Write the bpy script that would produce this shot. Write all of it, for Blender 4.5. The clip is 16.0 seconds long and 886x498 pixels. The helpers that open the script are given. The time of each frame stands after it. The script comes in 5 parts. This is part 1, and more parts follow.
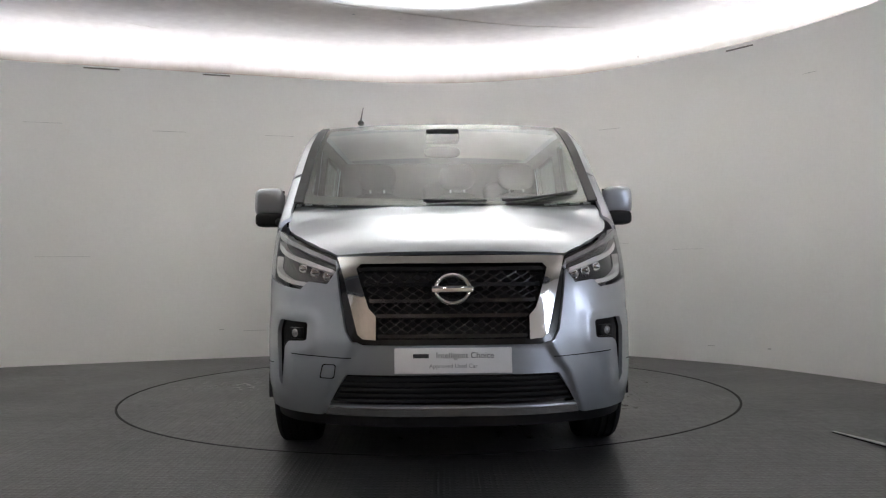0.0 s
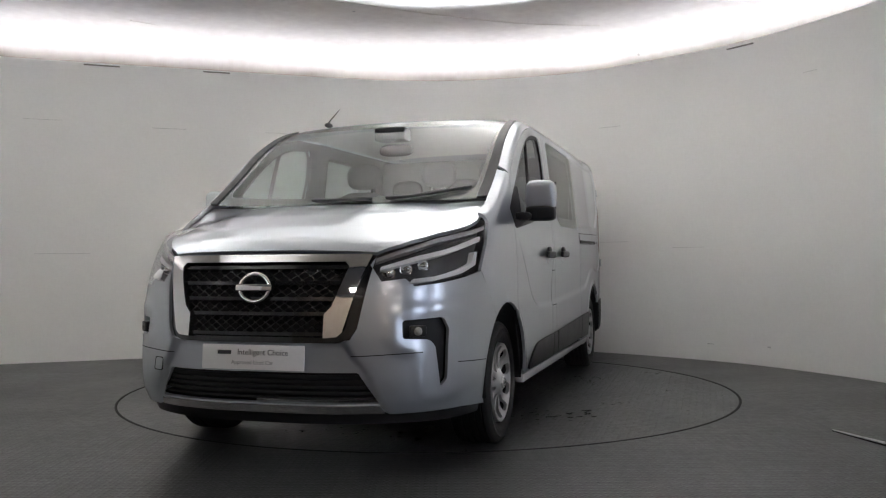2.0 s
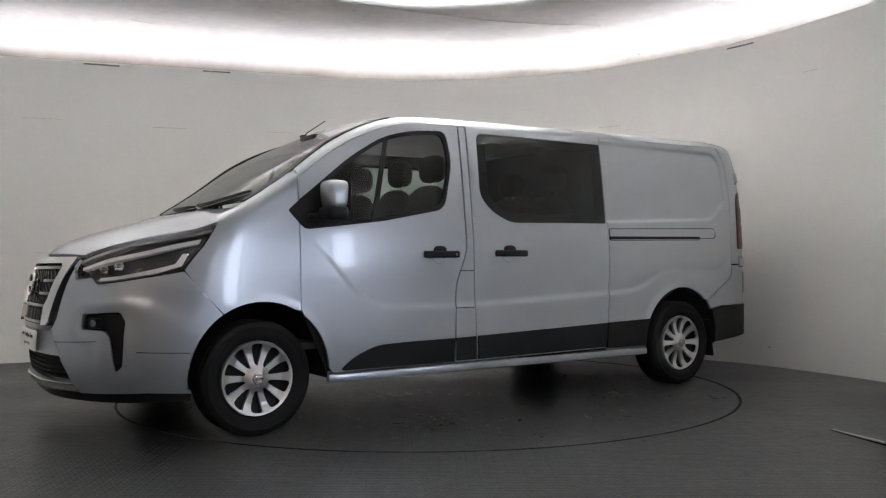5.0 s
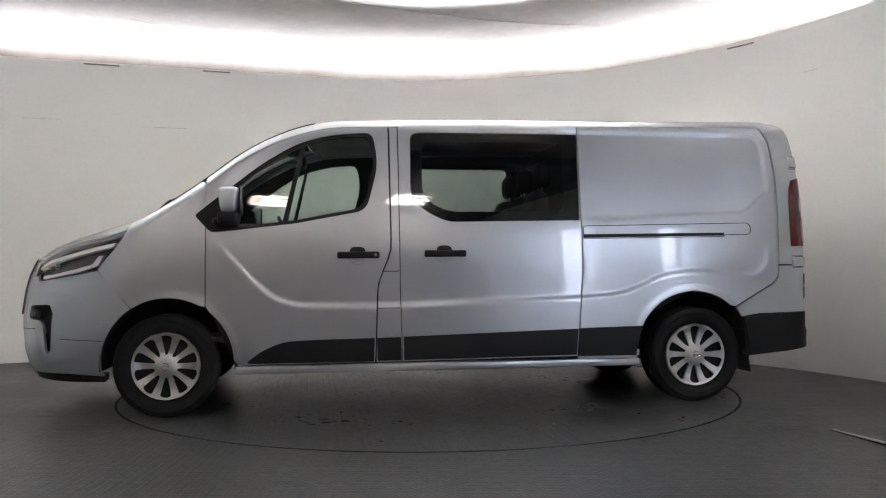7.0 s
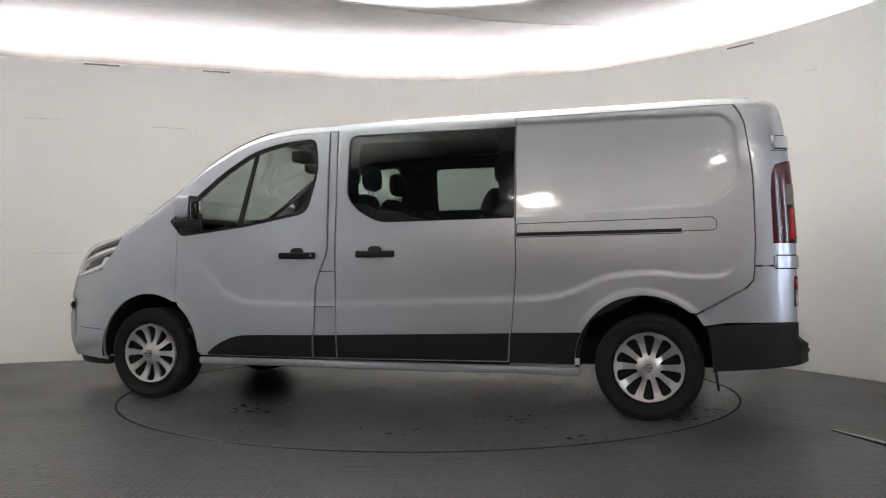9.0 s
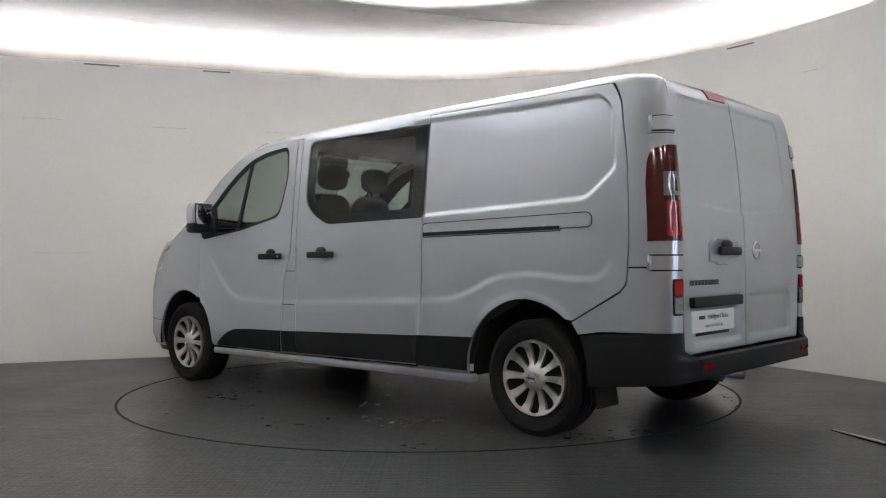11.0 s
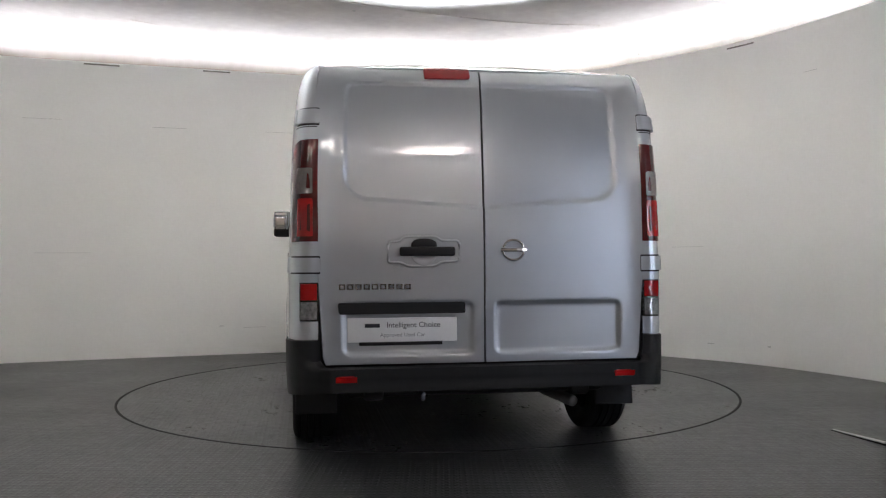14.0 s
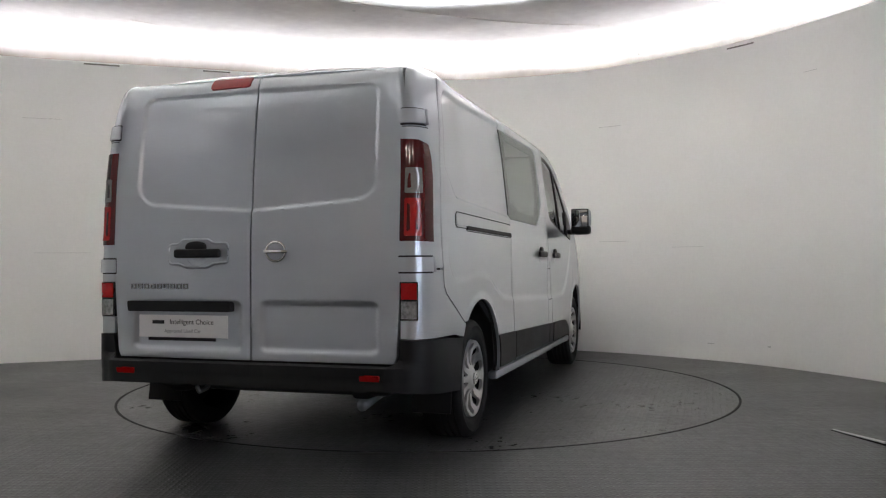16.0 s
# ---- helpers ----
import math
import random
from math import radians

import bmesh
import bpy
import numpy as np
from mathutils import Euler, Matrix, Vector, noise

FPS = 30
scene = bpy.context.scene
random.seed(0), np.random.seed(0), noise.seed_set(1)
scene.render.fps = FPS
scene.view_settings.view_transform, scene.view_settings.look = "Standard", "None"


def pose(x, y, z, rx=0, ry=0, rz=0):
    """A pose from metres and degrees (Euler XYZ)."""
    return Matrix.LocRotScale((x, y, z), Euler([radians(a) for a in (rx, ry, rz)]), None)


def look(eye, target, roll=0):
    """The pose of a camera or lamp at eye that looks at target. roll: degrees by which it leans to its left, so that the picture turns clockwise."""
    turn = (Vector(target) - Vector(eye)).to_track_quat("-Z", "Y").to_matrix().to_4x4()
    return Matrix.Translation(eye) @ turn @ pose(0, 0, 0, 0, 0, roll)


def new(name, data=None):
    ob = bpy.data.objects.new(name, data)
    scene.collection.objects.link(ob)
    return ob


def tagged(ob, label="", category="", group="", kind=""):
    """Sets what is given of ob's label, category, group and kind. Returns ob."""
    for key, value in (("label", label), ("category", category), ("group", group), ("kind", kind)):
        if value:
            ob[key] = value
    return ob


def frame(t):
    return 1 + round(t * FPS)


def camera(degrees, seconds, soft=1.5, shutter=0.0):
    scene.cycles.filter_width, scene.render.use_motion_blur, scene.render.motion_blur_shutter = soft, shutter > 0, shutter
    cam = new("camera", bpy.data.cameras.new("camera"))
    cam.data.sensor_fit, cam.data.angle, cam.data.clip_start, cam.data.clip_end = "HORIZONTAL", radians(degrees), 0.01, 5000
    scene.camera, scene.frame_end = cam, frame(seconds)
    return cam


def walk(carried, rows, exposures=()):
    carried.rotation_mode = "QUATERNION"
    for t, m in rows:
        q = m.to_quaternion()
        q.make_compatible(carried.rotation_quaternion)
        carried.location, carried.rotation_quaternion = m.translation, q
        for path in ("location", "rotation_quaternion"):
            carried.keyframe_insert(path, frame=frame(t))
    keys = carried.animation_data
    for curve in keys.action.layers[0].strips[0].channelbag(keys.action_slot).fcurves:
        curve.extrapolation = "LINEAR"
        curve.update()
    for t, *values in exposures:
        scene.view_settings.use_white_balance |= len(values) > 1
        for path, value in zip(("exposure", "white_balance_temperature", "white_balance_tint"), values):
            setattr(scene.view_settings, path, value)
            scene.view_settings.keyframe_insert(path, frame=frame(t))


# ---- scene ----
cam = camera(54.5, 16.0, soft=1.2)
EYE = (0.0, 0.0, 0.961)


def aim(pitch, roll):
    return look(EYE, (0, math.cos(radians(pitch)), EYE[2] + math.sin(radians(pitch))), roll)


walk(cam, [(0.0, aim(1.09, -0.495)), (0.5, aim(1.05, -0.466)), (1.0, aim(1.015, -0.437)), (1.5, aim(0.975, -0.407)),
           (2.0, aim(0.94, -0.378)), (2.5, aim(0.902, -0.349)), (16.0, aim(0.902, -0.349))],
     exposures=[(0.0, 1.32, 6300, 14), (3.5, 1.25, 6300, 14), (7.5, 1.65, 6400, 14), (9.0, 1.8, 6400, 14), (12.0, 1.45, 6300, 14), (16.0, 1.5, 6350, 14)])

# ---- light ----
world = bpy.data.worlds.new("world")
scene.world = world
world.use_nodes = True
world.node_tree.nodes["Background"].inputs[0].default_value = (0.5, 0.55, 0.6, 1)
world.node_tree.nodes["Background"].inputs[1].default_value = 0.02


# ---- materials ----
def mat(name, color, rough=0.5, metal=0.0, coat=0.0, spread=0.12, scale=6.0, fine=60.0, bump=0.0, bump_scale=80.0, rough_spread=0.12,
        emit=None, trans=0.0, ior=1.45, alpha=1.0, spec=0.5, island=0.0, coat_rough=0.03, flake=0.0):
    """A principled material with colour and roughness varied at two scales and fine relief."""
    m = bpy.data.materials.new(name)
    m.use_nodes = True
    nt = m.node_tree
    b = nt.nodes["Principled BSDF"]
    I = b.inputs
    I["Roughness"].default_value, I["Metallic"].default_value = rough, metal
    I["Coat Weight"].default_value, I["Coat Roughness"].default_value = coat, coat_rough
    I["Transmission Weight"].default_value, I["IOR"].default_value = trans, ior
    I["Specular IOR Level"].default_value, I["Alpha"].default_value = spec, alpha
    I["Base Color"].default_value = (*color, 1)
    if emit:
        I["Emission Color"].default_value, I["Emission Strength"].default_value = (*emit[0], 1), emit[1]
    if spread or bump or rough_spread:
        tc = nt.nodes.new("ShaderNodeTexCoord")
        a, c = nt.nodes.new("ShaderNodeTexNoise"), nt.nodes.new("ShaderNodeTexNoise")
        a.inputs["Scale"].default_value, c.inputs["Scale"].default_value = scale, fine
        a.inputs["Detail"].default_value, c.inputs["Detail"].default_value = 5, 3
        add = nt.nodes.new("ShaderNodeMath")
        add.operation = "MULTIPLY_ADD"
        add.inputs[1].default_value = 0.5
        for n in (a, c):
            nt.links.new(tc.outputs["Object"], n.inputs["Vector"])
        half = nt.nodes.new("ShaderNodeMath")
        half.operation = "MULTIPLY"
        half.inputs[1].default_value = 0.5
        nt.links.new(a.outputs["Fac"], half.inputs[0])
        nt.links.new(c.outputs["Fac"], add.inputs[0])
        nt.links.new(half.outputs[0], add.inputs[2])
        ramp = nt.nodes.new("ShaderNodeMapRange")
        ramp.inputs["From Min"].default_value, ramp.inputs["From Max"].default_value = 0.3, 0.7
        ramp.inputs["To Min"].default_value, ramp.inputs["To Max"].default_value = 1 - spread, 1 + spread
        nt.links.new(add.outputs[0], ramp.inputs["Value"])
        mul = nt.nodes.new("ShaderNodeVectorMath")
        mul.operation = "SCALE"
        mul.inputs[0].default_value = color
        nt.links.new(ramp.outputs[0], mul.inputs["Scale"])
        nt.links.new(mul.outputs[0], I["Base Color"])
        if rough_spread:
            rr = nt.nodes.new("ShaderNodeMapRange")
            rr.inputs["From Min"].default_value, rr.inputs["From Max"].default_value = 0.3, 0.7
            rr.inputs["To Min"].default_value, rr.inputs["To Max"].default_value = rough * (1 - rough_spread), min(1, rough * (1 + rough_spread))
            nt.links.new(add.outputs[0], rr.inputs["Value"])
            nt.links.new(rr.outputs[0], I["Roughness"])
        if bump:
            n3 = nt.nodes.new("ShaderNodeTexNoise")
            n3.inputs["Scale"].default_value, n3.inputs["Detail"].default_value = bump_scale, 4
            nt.links.new(tc.outputs["Object"], n3.inputs["Vector"])
            bp = nt.nodes.new("ShaderNodeBump")
            bp.inputs["Strength"].default_value, bp.inputs["Distance"].default_value = bump, 0.002
            nt.links.new(n3.outputs["Fac"], bp.inputs["Height"])
            nt.links.new(bp.outputs[0], I["Normal"])
    return m


PAINT = mat("silver_paint", (0.45, 0.478, 0.52), 0.31, 0.72, 1.0, 0.03, 3, 900, rough_spread=0.03)
BLACK = mat("black_plastic", (0.013, 0.013, 0.014), 0.5, 0, 0, 0.15, 8, 200, 0.15, 500, spec=0.3)
GLOSS = mat("gloss_black", (0.008, 0.008, 0.009), 0.12, 0, 0.5, 0.1, rough_spread=0)
DARK = mat("dark_inside", (0.012, 0.012, 0.013), 0.8, spread=0.2)
CLAD = mat("grey_black_cladding", (0.012, 0.0122, 0.013), 0.5, 0, 0, 0.12, 6, 300, 0.2, 700, spec=0.3)
CHROME = mat("chrome", (0.86, 0.85, 0.83), 0.06, 1.0, 0, 0.02)
RUBBER = mat("tyre_rubber", (0.012, 0.012, 0.0125), 0.7, 0, 0, 0.2, 12, 150, 0.3, 300, spec=0.3)
RIM = mat("silver_wheel_trim", (0.6, 0.6, 0.6), 0.3, 0.75, 0.4, 0.05, 10, 200)
STEEL = mat("dull_steel", (0.3, 0.3, 0.31), 0.4, 0.9, 0, 0.15, 10, 120)
WHITE = mat("white_plastic", (0.8, 0.8, 0.8), 0.35, 0, 0.2, 0.03)
INK = mat("dark_ink", (0.03, 0.03, 0.035), 0.5, spread=0.05)
DARKCHROME = mat("dark_chrome", (0.2, 0.2, 0.21), 0.15, 1.0, spread=0.05)
GREYINK = mat("grey_ink", (0.25, 0.25, 0.26), 0.5, spread=0.05)
TRIM = mat("grey_cabin_trim", (0.06, 0.06, 0.062), 0.7, spread=0.15, bump=0.2, bump_scale=200)
CLOTH = mat("dark_seat_cloth", (0.035, 0.035, 0.038), 0.95, spread=0.25, fine=220, bump=0.12, bump_scale=400)
HEADLINER = mat("light_headliner", (0.42, 0.41, 0.39), 0.95, spread=0.06, bump=0.2, bump_scale=300)


def glass(name, color, rough=0.0):
    """Thin tinted glass: clear through, glossy by Fresnel."""
    m = bpy.data.materials.new(name)
    m.use_nodes = True
    nt = m.node_tree
    nt.nodes.remove(nt.nodes["Principled BSDF"])
    out = nt.nodes["Material Output"]
    t, g, fr, mix, pw, ma = (nt.nodes.new(k) for k in ("ShaderNodeBsdfTransparent", "ShaderNodeBsdfGlossy", "ShaderNodeLayerWeight", "ShaderNodeMixShader", "ShaderNodeMath", "ShaderNodeMath"))
    t.inputs[0].default_value, g.inputs["Roughness"].default_value, fr.inputs["Blend"].default_value = (*color, 1), rough, 0.5
    pw.operation, ma.operation = "POWER", "MULTIPLY_ADD"
    pw.inputs[1].default_value, ma.inputs[1].default_value, ma.inputs[2].default_value = 5.0, 0.93, 0.06
    nt.links.new(fr.outputs["Facing"], pw.inputs[0])
    nt.links.new(pw.outputs[0], ma.inputs[0])
    nt.links.new(ma.outputs[0], mix.inputs[0])
    nt.links.new(t.outputs[0], mix.inputs[1])
    nt.links.new(g.outputs[0], mix.inputs[2])
    nt.links.new(mix.outputs[0], out.inputs["Surface"])
    return m


GLASS = glass("tinted_glass", (0.66, 0.74, 0.70))
SCREEN = glass("windscreen_glass", (0.44, 0.47, 0.45))
PRIVACY = glass("privacy_glass", (0.5, 0.56, 0.54))
LENS = glass("clear_lens", (0.9, 0.9, 0.9))


def wall_material():
    m = mat("white_wall_paint", (0.8, 0.8, 0.79), 0.5, 0, 0, 0.03, 1.2, 40, 0.06, 60)
    return m


def floor_material(name, radial):
    """Worn dark vinyl with small raised studs, glossy and scuffed."""
    m = mat(name, (0.042, 0.0425, 0.043), 0.33 if radial else 0.36, 0, 0, 0.3, 1.3, 18, rough_spread=0.3 if radial else 0.25)
    nt = m.node_tree
    b = nt.nodes["Principled BSDF"]
    tc, sep, bp = (nt.nodes.new(k) for k in ("ShaderNodeTexCoord", "ShaderNodeSeparateXYZ", "ShaderNodeBump"))
    nt.links.new(tc.outputs["Object"], sep.inputs[0])

    def node(op, a, b=None):
        n = nt.nodes.new("ShaderNodeMath")
        n.operation = op
        for k, v in enumerate((a, b)):
            if v is None:
                continue
            if isinstance(v, (int, float)):
                n.inputs[k].default_value = v
            else:
                nt.links.new(v, n.inputs[k])
        return n.outputs[0]
    # small raised bars, alternately turned like tread plate
    def bars(ax, ay, shift):
        u = node("ADD", node("MULTIPLY", sep.outputs["X"], 2 * math.pi / ax), shift)
        v = node("ADD", node("MULTIPLY", sep.outputs["Y"], 2 * math.pi / ay), shift)
        return node("MULTIPLY", node("MAXIMUM", node("SINE", u), 0.0), node("MAXIMUM", node("SINE", v), 0.0))
    studs = node("ADD", bars(0.044, 0.026, 0.0), bars(0.026, 0.044, math.pi))
    # the sheet lies in low waves
    wave = nt.nodes.new("ShaderNodeTexNoise")
    wave.inputs["Scale"].default_value, wave.inputs["Detail"].default_value = 1.8, 1
    mp = nt.nodes.new("ShaderNodeMapping")
    mp.inputs["Scale"].default_value = (1.0, 2.6, 1.0)
    nt.links.new(tc.outputs["Object"], mp.inputs["Vector"])
    nt.links.new(mp.outputs[0], wave.inputs["Vector"])
    low = node("MULTIPLY", wave.outputs["Fac"], 1.1 if radial else 0.9)
    nt.links.new(node("ADD", studs, low), bp.inputs["Height"])
    bp.inputs["Strength"].default_value, bp.inputs["Distance"].default_value = 0.6, 0.0025
    nt.links.new(bp.outputs[0], b.inputs["Normal"])
    return m


def ceiling_material():
    """Off-white plaster with brownish patches and a scatter of dark specks."""
    m = mat("stained_plaster", (0.34, 0.292, 0.243), 0.85, 0, 0, 0.16, 0.9, 9, 0.3, 12)
    nt = m.node_tree
    b = nt.nodes["Principled BSDF"]
    tc, v, rp, mix, nz, r2 = (nt.nodes.new(k) for k in ("ShaderNodeTexCoord", "ShaderNodeTexVoronoi", "ShaderNodeMapRange", "ShaderNodeMix", "ShaderNodeTexNoise", "ShaderNodeMapRange"))
    v.inputs["Scale"].default_value = 4.2
    nz.inputs["Scale"].default_value = 0.7
    rp.inputs["From Min"].default_value, rp.inputs["From Max"].default_value = 0.085, 0.05
    r2.inputs["From Min"].default_value, r2.inputs["From Max"].default_value = 0.5, 0.6
    mul = nt.nodes.new("ShaderNodeMath")
    mul.operation = "MULTIPLY"
    mix.data_type = "RGBA"
    mix.inputs["B"].default_value = (0.16, 0.14, 0.12, 1)
    src = b.inputs["Base Color"].links[0].from_socket
    nt.links.new(tc.outputs["Object"], v.inputs["Vector"])
    nt.links.new(tc.outputs["Object"], nz.inputs["Vector"])
    nt.links.new(v.outputs["Distance"], rp.inputs["Value"])
    nt.links.new(nz.outputs["Fac"], r2.inputs["Value"])
    nt.links.new(rp.outputs[0], mul.inputs[0])
    nt.links.new(r2.outputs[0], mul.inputs[1])
    nt.links.new(mul.outputs[0], mix.inputs["Factor"])
    nt.links.new(src, mix.inputs["A"])
    nt.links.new(mix.outputs["Result"], b.inputs["Base Color"])
    return m


WALL = wall_material()
FLOOR = floor_material("dark_studded_floor", False)
DISC = floor_material("turntable_floor", True)
CEIL = ceiling_material()
BACKWALL = mat("tan_board", (0.42, 0.36, 0.3), 0.7, spread=0.2)
BACKCEIL = mat("dark_ceiling_board", (0.12, 0.12, 0.13), 0.8, spread=0.2)
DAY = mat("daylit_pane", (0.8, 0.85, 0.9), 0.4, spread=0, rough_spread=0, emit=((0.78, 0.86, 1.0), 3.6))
SPOT = mat("lit_panel", (0.9, 0.9, 0.9), 0.4, spread=0, rough_spread=0, emit=((1.0, 0.9, 0.78), 32.0))
TUBE = mat("lit_tube", (0.9, 0.9, 0.9), 0.5, spread=0, rough_spread=0, emit=((0.86, 0.95, 1.12), 70.0))


# ---- mesh helpers ----
def part(name, bm, material, parent=None, label="", smooth=True, sharp=38):
    """Links a bmesh as one mesh object, under a thing or a part."""
    me = bpy.data.meshes.new(name)
    for f in bm.faces:
        f.smooth = smooth
    if smooth:
        lim = radians(sharp)
        for e in bm.edges:
            if len(e.link_faces) == 2 and e.calc_face_angle(0) > lim:
                e.smooth = False
    bm.to_mesh(me)
    bm.free()
    me.materials.append(material)
    ob = new(name, me)
    if parent is not None:
        ob.parent = parent
    if label:
        ob["label"] = label
    return ob


def empty(name, parent=None):
    ob = new(name)
    ob.empty_display_size = 0.2
    if parent is not None:
        ob.parent = parent
    return ob


def box(bm, x0, x1, y0, y1, z0, z1, bevel=0.0, seg=2, m=None):
    r = bmesh.ops.create_cube(bm, size=1)
    vs = r["verts"]
    bmesh.ops.transform(bm, verts=vs, matrix=Matrix.Translation(((x0 + x1) / 2, (y0 + y1) / 2, (z0 + z1) / 2)) @ Matrix.Diagonal((abs(x1 - x0), abs(y1 - y0), abs(z1 - z0), 1)))
    if m is not None:
        bmesh.ops.transform(bm, verts=vs, matrix=m)
    if bevel:
        es = list({e for v in vs for e in v.link_edges})
        bmesh.ops.bevel(bm, geom=es, offset=bevel, segments=seg, affect="EDGES", profile=0.5, clamp_overlap=True)
    return bm


def lathe(bm, prof, n=48, m=Matrix()):
    """Turns (radius, height) pairs about z, then moves by m."""
    rings = []
    for r, h in prof:
        rings.append([bm.verts.new(m @ Vector((r * math.cos(2 * math.pi * k / n), r * math.sin(2 * math.pi * k / n), h))) for k in range(n)])
    for a, b in zip(rings, rings[1:]):
        for k in range(n):
            bm.faces.new((a[k], a[(k + 1) % n], b[(k + 1) % n], b[k]))
    return rings


def sweep(bm, path, r, n=10, cap=True, flat=1.0):
    """A tube of radius r (number or list) along a path of points."""
    pts = [Vector(p) for p in path]
    rings = []
    up = Vector((0, 0, 1))
    for i, p in enumerate(pts):
        d = (pts[min(i + 1, len(pts) - 1)] - pts[max(i - 1, 0)]).normalized()
        a = d.cross(up)
        if a.length < 1e-3:
            a = d.cross(Vector((0, 1, 0)))
        a.normalize()
        c = a.cross(d)
        q = r[i] if isinstance(r, (list, tuple)) else r
        rings.append([bm.verts.new(p + (a * math.cos(2 * math.pi * k / n) + c * flat * math.sin(2 * math.pi * k / n)) * q) for k in range(n)])
    for a, b in zip(rings, rings[1:]):
        for k in range(n):
            bm.faces.new((a[k], a[(k + 1) % n], b[(k + 1) % n], b[k]))
    if cap:
        bm.faces.new(rings[0][::-1])
        bm.faces.new(rings[-1])
    return rings


def spline(pts, n=12, closed=False):
    """Catmull-Rom points through pts."""
    P = np.array(pts, float)
    out = []
    N = len(P)
    for i in range(N if closed else N - 1):
        if closed:
            a, b, c, d = P[(i - 1) % N], P[i], P[(i + 1) % N], P[(i + 2) % N]
        else:
            b, c = P[i], P[i + 1]
            a = P[i - 1] if i else 2 * b - c
            d = P[i + 2] if i + 2 < N else 2 * c - b
        for k in range(n):
            t = k / n
            out.append(0.5 * (2 * b + (c - a) * t + (2 * a - 5 * b + 4 * c - d) * t * t + (3 * b - a - 3 * c + d) * t ** 3))
    if not closed:
        out.append(P[-1])
    return np.array(out)


def grow(poly, d):
    """A closed outline moved outwards by d (left-hand ring turns)."""
    P = np.array(poly, float)
    T = np.roll(P, -1, 0) - np.roll(P, 1, 0)
    T /= np.maximum(np.linalg.norm(T, axis=1), 1e-9)[:, None]
    area = 0.5 * np.sum(P[:, 0] * np.roll(P[:, 1], -1) - P[:, 1] * np.roll(P[:, 0], -1))
    return P + d * np.sign(area) * np.stack([T[:, 1], -T[:, 0]], 1)


# ---- the round room ----
RING = spline([(3.43, 6.85), (3.09, 7.6), (2.76, 8.13), (2.33, 8.6), (1.87, 9.03), (1.3, 9.4), (0.49, 9.65), (-0.3, 9.69), (-1.13, 9.52), (-2.05, 9.22), (-2.85, 8.95), (-3.6, 8.69),
               (-4.36, 8.4), (-5.1, 7.9), (-5.6, 7.0), (-5.75, 5.5), (-5.6, 3.5), (-5.0, 1.2), (-3.8, -0.8), (-2.0, -1.9), (0.0, -2.2), (1.8, -1.7), (2.9, -0.4), (3.45, 1.5),
               (3.65, 3.4), (3.68, 5.2), (3.6, 6.1)], 10, True)
WALL_H, CEIL_H = 3.02, 3.5
BACK_Y = 1.2  # nearer than this the ceiling is the workshop end
BOARD_Y = -0.5  # and nearer than this the wall is bare board
CENTRE = (-0.108, 6.630)
DISC_R = 2.255


def ring_strip(bm, ring, z0, z1, flip=False):
    lo = [bm.verts.new((x, y, z0)) for x, y in ring]
    hi = [bm.verts.new((x, y, z1)) for x, y in ring]
    n = len(lo)
    for i in range(n):
        q = (lo[i], lo[(i + 1) % n], hi[(i + 1) % n], hi[i])
        bm.faces.new(q[::-1] if flip else q)
    return lo, hi


def round_wall():
    bm = bmesh.new()
    inner = RING
    outer = grow(RING, 0.06)
    li, hi = ring_strip(bm, inner, 0, WALL_H, True)
    lo, ho = ring_strip(bm, outer, 0, WALL_H)
    n = len(li)
    for i in range(n):
        j = (i + 1) % n
        bm.faces.new((hi[i], hi[j], ho[j], ho[i]))
    bmesh.ops.recalc_face_normals(bm, faces=bm.faces)
    back = bm.copy()
    bmesh.ops.delete(bm, geom=[f for f in bm.faces if f.calc_center_median().y < BOARD_Y], context="FACES")
    bmesh.ops.delete(back, geom=[f for f in back.faces if f.calc_center_median().y >= BOARD_Y], context="FACES")
    tagged(part("wall_round", bm, WALL), "curved white painted studio wall with faint scuffs", "wall", kind="structure")
    tagged(part("wall_back", back, BACKWALL), "tan boarded wall at the open end of the room", "wall", kind="structure")
    bm = bmesh.new()
    far = grow(RING, 0.56)
    ring_strip(bm, far, 0, CEIL_H - 0.4, True)
    tagged(part("wall_outer", bm, WALL), "plain outer wall behind the light cove", "wall", kind="structure")


def ground():
    bm = bmesh.new()
    n = 128
    hole = [(CENTRE[0] + (DISC_R + 0.01) * math.cos(2 * math.pi * k / n), CENTRE[1] + (DISC_R + 0.01) * math.sin(2 * math.pi * k / n)) for k in range(n)]
    outer = grow(RING, 0.65)
    vs = [bm.verts.new((x, y, 0)) for x, y in outer]
    hs = [bm.verts.new((x, y, 0)) for x, y in hole]
    es = [bm.edges.new((r[i], r[(i + 1) % len(r)])) for r in (vs, hs) for i in range(len(r))]
    bmesh.ops.triangle_fill(bm, edges=es, use_beauty=True)
    down = [bm.verts.new((x, y, -0.04)) for x, y in hole]
    for i in range(n):
        bm.faces.new((hs[i], hs[(i + 1) % n], down[(i + 1) % n], down[i]))
    bm.faces.new(down)
    bmesh.ops.recalc_face_normals(bm, faces=bm.faces)
    for f in bm.faces:
        if abs(f.normal.z) > 0.9 and f.normal.z < 0:
            f.normal_flip()
    tagged(part("floor", bm, FLOOR, smooth=False), "dark grey studded vinyl floor, glossy and scuffed", "floor", kind="structure")


